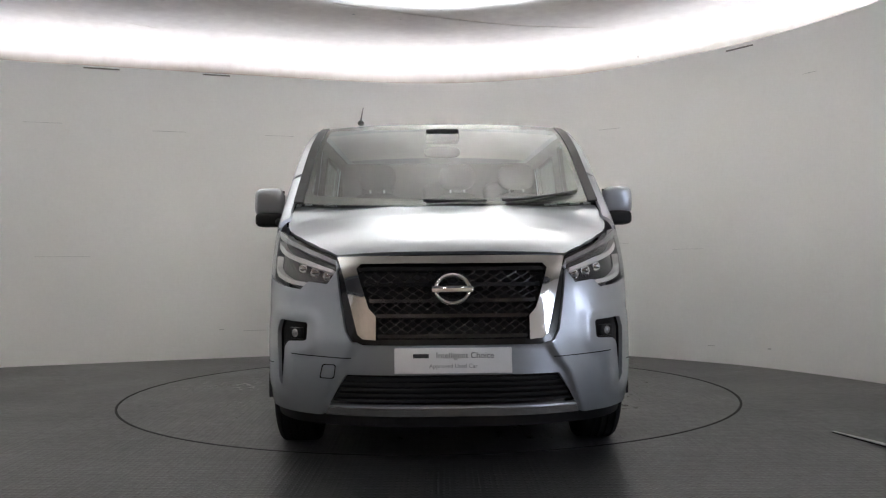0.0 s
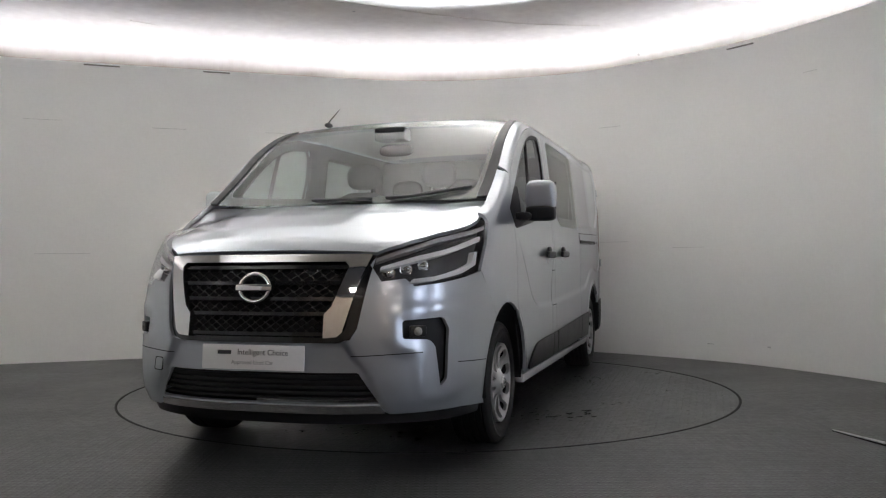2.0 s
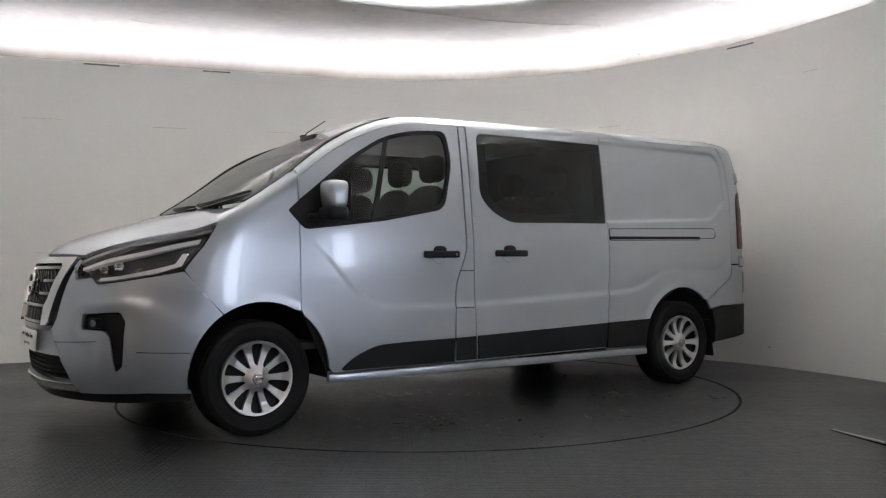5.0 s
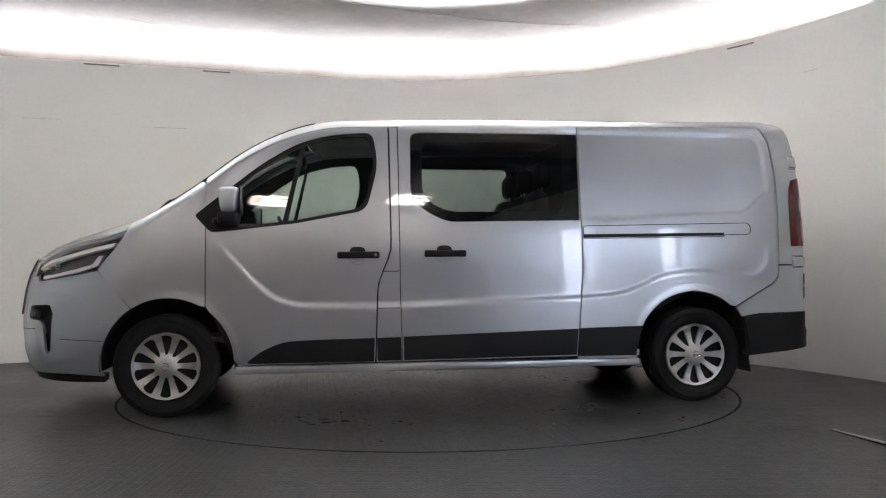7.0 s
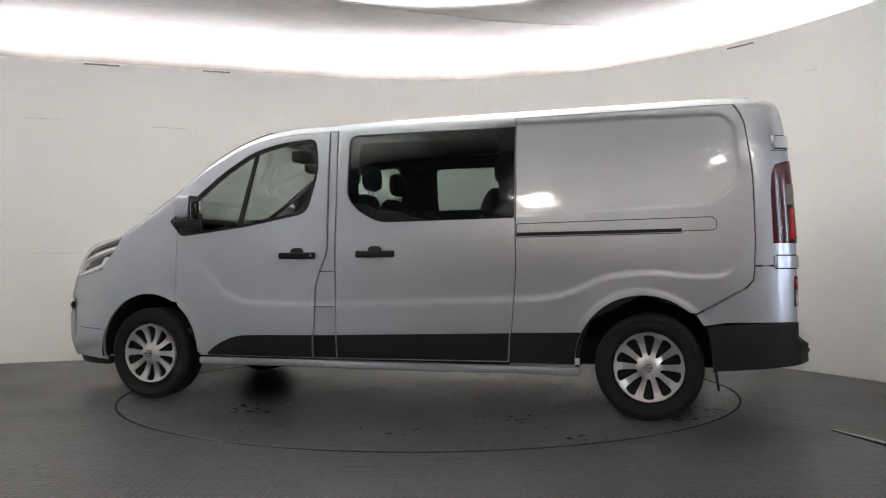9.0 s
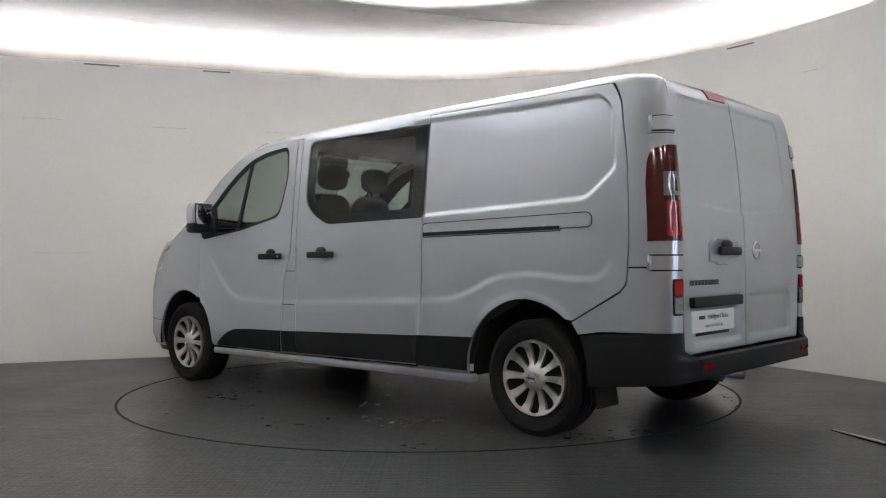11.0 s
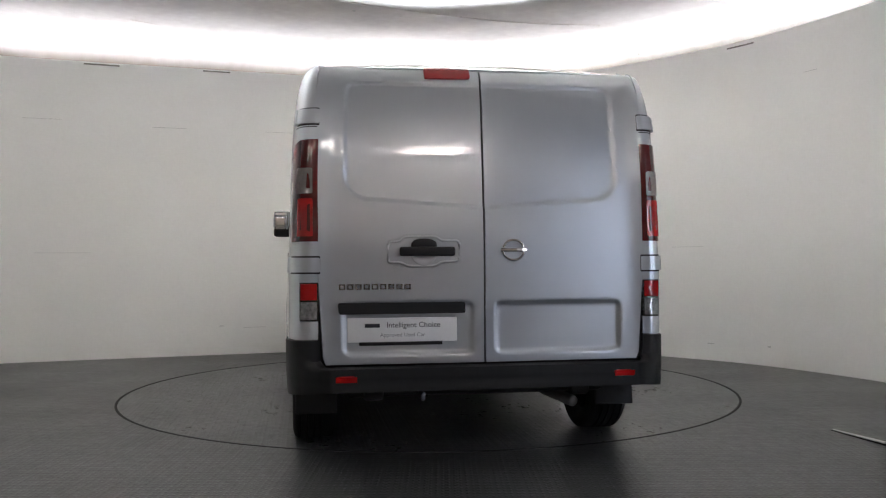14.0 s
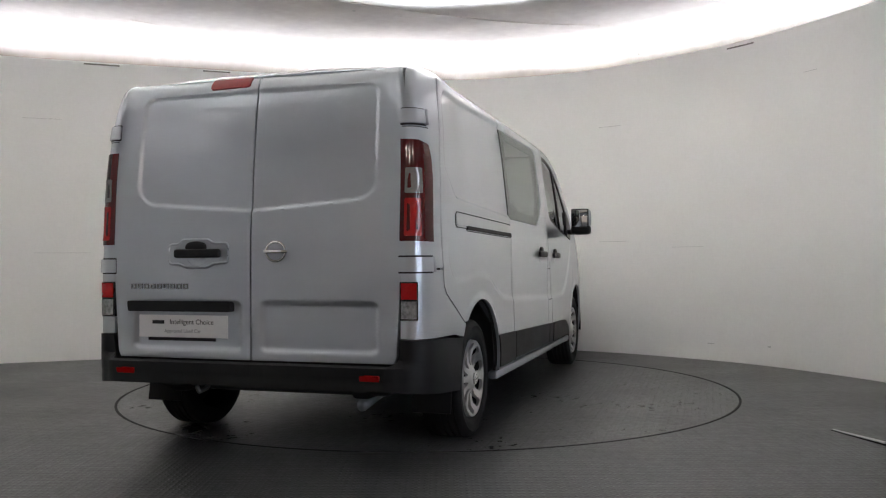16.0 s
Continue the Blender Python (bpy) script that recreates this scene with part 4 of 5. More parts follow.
# the top: hood, screen and roof
MIDLINE = table_of((-2.45, 1.955), (-2.3, 1.968), (-1, 1.957), (0, 1.942), (0.7, 1.924), (0.9, 1.9), (1.9, 1.295))


def hood_z(x, y):
    a = np.abs(y)
    sh = 0.075 * np.minimum((a / 0.54) ** 2, 2.4)
    c = lambda q: sum(np.interp(q + d, [1.6, 1.82, 1.9, 2.2, 2.45, 2.58, 2.63, 2.665, 2.68], [1.345, 1.302, 1.285, 1.215, 1.14, 1.085, 1.05, 1.012, 0.99]) for d in (-0.02, 0, 0.02)) / 3
    z = c(x + sh) - (0.05 * smooth((x - 1.72) / 0.4) + 0.004) * (a / 0.85) ** 3 + 0.03 * smooth((a - 0.5) / 0.35) * smooth((2.0 - x) / 0.3)
    # two power bulges
    z = z + 0.009 * smooth((a - 0.20) / 0.08) * smooth((0.66 - a) / 0.2) * smooth((x - 1.75) / 0.2) * smooth((2.5 - x) / 0.5)
    return z


def build_top():
    hood_map = lambda y, x, lift: np.stack([x, y, hood_z(x, y) + lift], -1)
    lead = [(y, 2.652 - 0.075 * (y / 0.54) ** 2) for y in np.linspace(0, 0.53, 10)]
    half = lead + [(0.62, 2.50), (0.705, 2.37), (0.775, 2.22), (0.825, 2.08), (0.845, 1.99), (0.847, 1.93), (0.845, 1.86), (0.835, 1.77), (0.60, 1.825), (0.3, 1.868), (0.0, 1.885)]
    poly = half + [(-y, x) for y, x in half[-2:0:-1]]
    # (y, x) turns clockwise seen from above, so mirror it to face up
    pm = lambda v, w, lift: hood_map(-v, w, lift)
    h = part("hood", panel([(-y, x) for y, x in poly], depth=0.02, step=0.018, mapping=pm), PAINT, van, "pressed silver hood with two raised ribs")

    def top(v, sx, lift):
        """v across (-1 to 1), sx the edge's x; the middle bows ahead."""
        ex = sx
        ez = edge_z(ex)
        u = np.array([us(a, b) for a, b in zip(ex, ez)])
        ey = wrap(u, ez)[:, 1]
        t = np.clip((1.75 - ex) / (1.75 - 0.82), 0, 1)
        cx = np.where(ex > 0.82, 0.88 + (1.9 - 0.88) * (1 - t) ** 1.0, ex + 0.06 * smooth((ex + 0.2) / 1.0))
        cz = np.where(ex > 0.82, 1.902 - (1.902 - 1.292) * (1 - t) ** 1.06, np.interp(cx, *MIDLINE))
        k = 1 - np.abs(v) ** 2.4
        lift = lift - 0.042 * smooth((-2.28 - ex) / 0.16)
        return np.stack([ex + (cx - ex) * k, -v * ey, ez + (cz - ez) * k + lift], -1)

    W = 0.985
    glass_o = [(-W, 1.79), (W, 1.79), (W, 0.83), (-W, 0.83)]
    inner = fillet([(-0.90, 1.69), (0.90, 1.69), (0.915, 0.90), (-0.915, 0.90)][::1], 0.06)
    part("windscreen", panel([(v, s) for v, s in glass_o][::-1], depth=0.0, step=0.05, edge=0.05, mapping=lambda v, s, l: top(v, s, l)), SCREEN, van, "clear laminated windscreen").visible_shadow = False
    part("screen_border", panel(glass_o[::-1], [inner], lift=-0.005, depth=0.0, step=0.05, edge=0.05, mapping=top), GLOSS, van, "black printed screen border")
    for s in (-1, 1):
        q = [(s * 0.935, 1.79), (s * 1.0, 1.79), (s * 1.0, 0.82), (s * 0.945, 0.82)]
        part("screen_pillar_trim", panel(q if s > 0 else q[::-1], lift=0.007, depth=0.012, step=0.05, edge=0.03, mapping=top), BLACK, van, "black pillar trim")
    roof_o = [(-1.0, 0.822), (1.0, 0.822), (1.0, -2.45), (-1.0, -2.45)]
    part("roof", panel(roof_o[::-1], depth=0.015, step=0.08, edge=0.04, mapping=top), PAINT, van, "silver roof with faint ribs")
    part("headlining", panel([(-0.98, 0.75), (0.98, 0.75), (0.98, -0.98), (-0.98, -0.98)][::-1], lift=-0.05, depth=0, step=0.1, edge=0.08, mapping=top), HEADLINER, van, "pale cabin headlining")
    # cowl below the screen
    cowl = lambda y, x, lift: np.stack([x, -y, hood_z(x, -y) - 0.012 + lift], -1)
    part("cowl", panel([(-0.82, 1.72), (0.82, 1.72), (0.815, 1.80), (0.5, 1.86), (0, 1.885), (-0.5, 1.86), (-0.815, 1.80)], depth=0.03, mapping=cowl), BLACK, van, "black plastic scuttle panel")
    return top


def build_rear():
    for s, m in SIDES:
        top_z = lambda y: 1.90 + 0.028 * (1 - (y / 0.77) ** 2)
        ys = np.linspace(0.768, 0.004, 14)
        poly = [(y, top_z(y)) for y in ys] + [(0.004, 0.485), (0.755, 0.487), (0.768, 0.52)]
        d = part("rear_door", panel(m(rear(poly)), step=0.0095, edge=0.012), PAINT, van, "silver rear cargo door")
        if s > 0:
            dl = d
    return dl


build_sides()
# dark sheets behind the rear doors put shade into the gaps round them
for s, m in SIDES:
    part("door_gap_backing", panel(m(rear([(0.002, 0.49), (0.002, 1.895), (0.835, 1.88), (0.83, 0.49)])), lift=-0.024, depth=0, step=0.03), DARK, van)
build_front()
top_map = build_top()
left_door = build_rear()

# ---- fittings of the van ----
RED = mat("dark_red_lens", (0.07, 0.002, 0.0025), 0.12, 0, 0.35, 0.1, 20, 120)
RED_B = mat("red_lens", (0.36, 0.006, 0.006), 0.15, 0, 0.4, 0.12, 30, 160)
CLEAR = mat("clear_lamp_segment", (0.2, 0.17, 0.16), 0.12, 0.2, 0.8, 0.2, 40, 120)
BRAKE = mat("brake_lamp_red", (0.26, 0.006, 0.008), 0.3, 0, 0.15, 0.15, 60, 200)


def wheel(name_pos):
    x, s = name_pos
    w = empty("wheel", van)
    w.location = (x, 0.905 * s, 0.322)
    if s < 0:
        w.rotation_euler = (0, 0, math.pi)
    # local: y outwards
    out = Matrix.Rotation(radians(-90), 4, "X")
    bm = bmesh.new()
    R = 0.323
    prof = [(0.205, -0.165), (0.215, -0.185), (0.25, -0.206), (0.285, -0.21), (0.308, -0.203), (0.319, -0.19), (R - 0.001, -0.17)]
    for k in range(4):
        a = -0.165 + 0.036 * k
        prof += [(R, a), (R, a + 0.024), (R - 0.008, a + 0.026), (R - 0.008, a + 0.033)]
    prof += [(R, -0.02), (0.319, -0.008), (0.308, 0.004), (0.29, 0.010), (0.286, 0.0125), (0.282, 0.010), (0.262, 0.011), (0.245, 0.008), (0.232, 0.002), (0.222, -0.006), (0.214, -0.012), (0.208, -0.02), (0.205, -0.06)]
    lathe(bm, prof, 72, out)
    bmesh.ops.recalc_face_normals(bm, faces=bm.faces)
    part("tyre", bm, RUBBER, w, "black rubber tyre")
    bm = bmesh.new()
    lathe(bm, [(0.206, -0.02), (0.2, -0.05), (0.15, -0.055), (0.11, -0.045), (0.06, -0.05), (0.001, -0.05)], 48, out)
    bmesh.ops.recalc_face_normals(bm, faces=bm.faces)
    part("steel_wheel", bm, DARK, w, "dark steel wheel")
    # trim with ten spokes
    n = 10
    holes = []
    for k in range(n):
        a = 2 * math.pi * (k + 0.5) / n
        ring = [(0.07, -0.04), (0.078, -0.13), (0.12, -0.195), (0.182, -0.205), (0.193, -0.11), (0.195, 0.06), (0.189, 0.165), (0.13, 0.16), (0.082, 0.12), (0.071, 0.03)]
        holes.append(fillet([(r * math.cos(a + b), r * math.sin(a + b)) for r, b in ring], 0.008, 3))
    circ = [(0.208 * math.cos(2 * math.pi * k / 60), 0.208 * math.sin(2 * math.pi * k / 60)) for k in range(60)]

    def dish(a, b, lift):
        r = np.hypot(a, b)
        h = 0.002 + 0.004 * smooth((r - 0.185) / 0.02) - 0.022 * smooth((r - 0.045) / 0.05) * smooth((0.2 - r) / 0.05) + 0.008 * smooth((0.07 - r) / 0.04)
        return np.stack([a, h, -b], -1)
    bm = panel(circ, holes, depth=0.02, step=0.012, edge=0.012, mapping=dish)
    bmesh.ops.recalc_face_normals(bm, faces=bm.faces)
    part("wheel_trim", bm, RIM, w, "silver ten-spoke wheel trim")
    bm = bmesh.new()
    lathe(bm, [(0.036, 0.0), (0.036, 0.016), (0.032, 0.02), (0.001, 0.021)], 6, out)
    bmesh.ops.recalc_face_normals(bm, faces=bm.faces)
    part("hub_cap", bm, RIM, w)
    bm = bmesh.new()
    ring = [(0.022 * math.cos(2 * math.pi * k / 24), 0.0215, 0.022 * math.sin(2 * math.pi * k / 24)) for k in range(25)]
    sweep(bm, ring, 0.0025, 6, False)
    box(bm, -0.028, 0.028, 0.02, 0.025, -0.005, 0.005)
    part("hub_badge", bm, CHROME, w)
    return w


def blob(bm, c, size, power=3.2, n=24, shape=None):
    """A rounded box (superellipsoid)."""
    f = lambda t: math.copysign(abs(t) ** (2 / power), t)
    rows = []
    for i in range(n // 2 + 1):
        a = -math.pi / 2 + math.pi * i / (n // 2)
        row = []
        for k in range(n):
            b = 2 * math.pi * k / n
            p = Vector((f(math.cos(a)) * f(math.cos(b)), f(math.cos(a)) * f(math.sin(b)), f(math.sin(a))))
            if shape:
                p = shape(p)
            row.append(bm.verts.new((c[0] + p.x * size[0], c[1] + p.y * size[1], c[2] + p.z * size[2])))
        rows.append(row)
    for a, b in zip(rows, rows[1:]):
        for k in range(n):
            bm.faces.new((a[k], a[(k + 1) % n], b[(k + 1) % n], b[k]))
    bmesh.ops.remove_doubles(bm, verts=bm.verts, dist=1e-5)
    bmesh.ops.recalc_face_normals(bm, faces=bm.faces)
    return bm


def mirrors():
    for s in (1, -1):
        g = empty("door_mirror", van)
        bm = bmesh.new()
        blob(bm, (1.345, 1.056 * s, 1.35), (0.07, 0.088, 0.086), 4.2, 28, lambda p: Vector((p.x * (0.85 + 0.15 * p.z) + 0.0, p.y * (1 - 0.04 * p.z), p.z)))
        part("mirror_shell", bm, PAINT, g)
        bm = bmesh.new()
        blob(bm, (1.347, 1.054 * s, 1.245), (0.069, 0.087, 0.044), 4.0, 24)
        part("mirror_foot", bm, BLACK, g, "black lower mirror cover")
        bm = bmesh.new()
        blob(bm, (1.395, 0.955 * s, 1.228), (0.065, 0.06, 0.024), 3.0, 20)
        part("mirror_arm", bm, BLACK, g)
        bm = bmesh.new()
        box(bm, 1.272, 1.282, min(0.98 * s, 1.131 * s), max(0.98 * s, 1.131 * s), 1.262, 1.428, 0.004)
        part("mirror_rim", bm, BLACK, g)
        bm = bmesh.new()
        box(bm, 1.268, 1.273, min(0.988 * s, 1.123 * s), max(0.988 * s, 1.123 * s), 1.27, 1.42, 0.002)
        part("mirror_glass", bm, mat("mirror_glass", (0.8, 0.82, 0.82), 0.02, 1.0, spread=0, rough_spread=0) if s > 0 else bpy.data.materials["mirror_glass"], g, "mirror glass")


def side_handles():
    for s in (1, -1):
        for x0, x1, key in ((0.684, 0.414, True), (0.124, -0.15, False)):
            xm, z = (x0 + x1) / 2 + 0.005, 1.013 if key else 1.02
            g = empty("door_handle", van)
            p = skin([us(xm, z)], [z], 0)[0]
            y = p[1]
            lid = Matrix.Translation((xm, (y + 0.002) * s, z)) @ Matrix.Rotation(radians(-90 * s), 4, "X")
            bm = bmesh.new()
            lathe(bm, [(0.001, -0.004), (0.035, -0.003), (0.05, 0.001), (0.058, 0.003), (0.062, 0.0)], 32, lid)
            part("handle_cup", bm, PAINT, g, "dished silver handle cup")
            bm = bmesh.new()
            blob(bm, (xm, (y + 0.012) * s, z + 0.026), (0.05, 0.014, 0.028), 2.4, 20)
            part("handle_root", bm, BLACK, g)
            bm = bmesh.new()
            box(bm, x1, x0, min((y + 0.014) * s, (y + 0.036) * s), max((y + 0.014) * s, (y + 0.036) * s), z - 0.022, z + 0.022, 0.012, 3)
            part("handle_bar", bm, BLACK, g, "black pull handle")
            if key:
                bm = bmesh.new()
                lathe(bm, [(0.009, 0.0), (0.009, 0.002), (0.001, 0.002)], 16, Matrix.Translation((x1 + 0.028, (y + 0.036) * s, z)) @ Matrix.Rotation(radians(-90 * s), 4, "X"))
                part("lock", bm, STEEL, g)


def tail_map(w, z, lift):
    """Wraps round the rear: w from the middle, positive to the van's right."""
    u = np.where(w > 0, -(U_END - np.abs(w)), U_END - np.abs(w))
    return skin(u, z, lift, False)


def back_w(y, z):
    return U_END - ur(y, z)


def side_w(x, z):
    return U_END - us(x, z)


def rear_fittings():
    for s, m in SIDES:
        g = empty("tail_lamp", van)
        outline = side([(-2.447, 1.36), (-2.452, 1.46), (-2.47, 1.52)]) + rear([(0.862, 1.538), (0.786, 1.542), (0.79, 1.062)]) + side([(-2.458, 1.060)])
        part("lamp_body", panel(m(outline), lift=0.006, depth=0.03, step=0.01, edge=0.01, sculpt=False), RED, g, "dark red lamp lens")
        seg = lambda z0, z1: rear([(0.815, z0), (0.815, z1), (0.875, z1), (0.88, z0)])
        part("reversing_segment", panel(m(fillet(seg(1.285, 1.405), 0.008)), lift=0.009, depth=0.004, sculpt=False), CLEAR, g, "smoky clear reversing lens")
        part("stop_segment", panel(m(fillet(seg(1.085, 1.262), 0.008)), lift=0.009, depth=0.004, sculpt=False), RED_B, g, "bright red stop lens")
        g = empty("lower_lamp", van)
        part("lamp_body", panel(m(fillet(rear([(0.788, 0.692), (0.788, 0.872), (0.872, 0.872), (0.872, 0.692)]), 0.006)), lift=0.004, depth=0.02, sculpt=False), GLOSS, g)
        part("fog_segment", panel(m(rear([(0.797, 0.79), (0.797, 0.866), (0.866, 0.866), (0.866, 0.79)])), lift=0.008, depth=0.006, sculpt=False), RED_B, g, "red fog lens")
        part("clear_segment", panel(m(rear([(0.797, 0.70), (0.797, 0.782), (0.866, 0.782), (0.866, 0.70)])), lift=0.008, depth=0.006, sculpt=False), mat_lens(), g, "clear lens")
        # hinges
        for z in (1.651, 0.953):
            h = empty("door_hinge", van)
            part("hinge_leaf", panel(m(fillet(rear([(0.782, z - 0.034), (0.782, z + 0.034)]) + side([(-2.475, z + 0.034), (-2.475, z - 0.034)]), 0.006)), lift=0.011, depth=0.014, step=0.008, edge=0.008, sculpt=False), PAINT, h)
            part("hinge_gap", panel(m(fillet(rear([(0.78, z - 0.042), (0.78, z + 0.042)]) + side([(-2.468, z + 0.042), (-2.468, z - 0.042)]), 0.006)), lift=0.002, depth=0.004, step=0.008, edge=0.008, sculpt=False), DARK, h)
            a, b = skin([s * us(-2.47, z - 0.03)] * 2, [z - 0.036, z + 0.036], 0.008, False)
            bm = bmesh.new()
            sweep(bm, [a, b], 0.011, 10)
            part("hinge_pin", bm, PAINT, h)
        part("corner_seam", panel(m(rear([(0.79, 1.60), (0.79, 1.604)]) + side([(-2.45, 1.604), (-2.45, 1.60)])), lift=0.001, depth=0.003, sculpt=False), DARK, van)
        # rear mudflaps
        bm = bmesh.new()
        box(bm, -0.008, 0.008, min(0.69 * s, 0.9 * s), max(0.69 * s, 0.9 * s), -0.17, 0.13, 0.006, 2, Matrix.Translation((-2.125, 0, 0.36)) @ Matrix.Rotation(radians(9), 4, "Y"))
        part("mudflap", bm, BLACK, van, "black rubber mudflap")
    # rear bumper
    half = [(0.0, 0.367)] + [(back_w(0.5, 0.37), 0.367), (back_w(0.76, 0.37), 0.367), (side_w(-2.40, 0.34), 0.335), (side_w(-2.12, 0.31), 0.312), (side_w(-2.118, 0.45), 0.45), (side_w(-2.085, 0.572), 0.572), (side_w(-2.25, 0.588), 0.588),
                            (back_w(0.84, 0.603), 0.603), (back_w(0.792, 0.603), 0.603), (back_w(0.782, 0.51), 0.51), (back_w(0.765, 0.484), 0.484), (back_w(0.4, 0.484), 0.484), (0.0, 0.484)]
    poly = [(-w, z) for w, z in half] + [(w, z) for w, z in half[-2:0:-1]]

    def bump(w, z, lift):
        a = np.abs(w)
        k = smooth((0.88 - a) / 0.14) * smooth((0.505 - z) / 0.03)
        groove = -0.008 * np.exp(-((z - 0.415) / 0.006) ** 2) * smooth((1.0 - a) / 0.1)
        return tail_map(w, z, lift + 0.008 + 0.075 * k + groove)
    # counter-clockwise seen from outside
    b = part("rear_bumper", panel(poly[::-1], depth=0.09, step=0.016, mapping=bump, edge=0.02), CLAD, van, "dark grey plastic rear bumper with step")
    for s in (-1, 1):
        w = back_w(0.667, 0.428)
        q = [(s * w - 0.05, 0.414), (s * w + 0.05, 0.414), (s * w + 0.05, 0.44), (s * w - 0.05, 0.44)]
        part("reflector", panel(q, lift=0.012, depth=0.012, mapping=bump), RED_B, b, "red reflector")
    # left door: handle, lettering, trim and plate
    d = left_door
    hp = fillet([(0.463, 0.962), (0.463, 1.058), (0.405, 1.062), (0.385, 1.083), (0.235, 1.083), (0.21, 1.064), (0.125, 1.064), (0.125, 0.968), (0.21, 0.964), (0.24, 0.945), (0.37, 0.945), (0.40, 0.962)], 0.018)
    part("handle_plate", panel(rear(hp), lift=0.009, depth=0.012, step=0.012), PAINT, d, "raised silver handle surround")
    ring = np.array(rear(hp))
    bm = bmesh.new()
    sweep(bm, [tuple(q) for q in skin(np.append(ring[:, 0], ring[0, 0]), np.append(ring[:, 1], ring[0, 1]), 0.006)], 0.007, 8, False)
    part("handle_plate_rim", bm, PAINT, d)
    c = skin([ur(0.295, 1.01)], [1.01], 0.012)[0]
    bm = bmesh.new()
    lathe(bm, [(0.001, -0.004), (0.04, -0.002), (0.058, 0.004), (0.064, 0.002)], 32, Matrix.Translation(c) @ Matrix.Rotation(radians(-90), 4, "Y"))
    part("handle_cup", bm, PAINT, d)
    bm = bmesh.new()
    blob(bm, (c[0] - 0.014, 0.295, 1.043), (0.015, 0.062, 0.032), 2.4, 20)
    part("handle_root", bm, BLACK, d)
    bm = bmesh.new()
    box(bm, c[0] - 0.04, c[0] - 0.012, 0.148, 0.412, 0.992, 1.036, 0.012, 3)
    part("handle_bar", bm, BLACK, d, "black pull handle")
    for k in range(9):
        y0 = 0.694 - k * 0.0385
        part("lettering_block", panel(rear([(y0, 0.836), (y0, 0.862), (y0 - 0.029, 0.862), (y0 - 0.029, 0.836)]), [rear([(y0 - 0.007, 0.842), (y0 - 0.007, 0.856), (y0 - 0.022, 0.856), (y0 - 0.022, 0.842)])], lift=0.005, depth=0.006, step=0.02), DARKCHROME, d)
    part("plate_trim", panel(rear(fillet([(0.695, 0.722), (0.70, 0.775), (0.10, 0.775), (0.10, 0.722)], 0.012)), lift=0.03, depth=0.045, sculpt=False), BLACK, d, "black number plate lamp strip")
    plate_on(c0=skin([ur(0.395, 0.645)], [0.645], 0.004)[0], yaw=180, tilt=0, w=0.52, hgt=0.114, name="rear_plate")
    bm = bmesh.new()
    x = skin([ur(0.395, 0.58)], [0.58], 0.003)[0][0]
    box(bm, x - 0.004, x + 0.004, 0.205, 0.60, 0.572, 0.592, 0.002)
    part("plate_holder", bm, BLACK, d)
    # right door: ring badge
    bm = bmesh.new()
    c = skin([ur(0.142, 1.02)], [1.02], 0.006)[0]
    n = 36
    sweep(bm, [(c[0] - 0.002, -0.142 + 0.052 * math.cos(2 * math.pi * k / n), 1.02 + 0.048 * math.sin(2 * math.pi * k / n)) for k in range(n + 1)], 0.0062, 8, False)
    part("badge_ring", bm, CHROME, van, "chrome badge ring")
    bm = bmesh.new()
    box(bm, c[0] - 0.009, c[0] + 0.003, -0.142 - 0.064, -0.142 + 0.064, 1.011, 1.029, 0.003)
    part("badge_bar", bm, CHROME, van, "chrome badge bar")
    part("brake_lamp", panel(rear(fillet([(0.275, 1.852), (0.275, 1.908), (0.05, 1.912), (0.05, 1.856)], 0.012)), lift=0.008, depth=0.016, sculpt=False), BRAKE, van, "red high brake lamp")
    # back frame behind the doors
    bm = bmesh.new()
    box(bm, -2.41, -2.37, -0.76, 0.76, 0.45, 1.8)
    part("load_bay_back", bm, DARK, van)


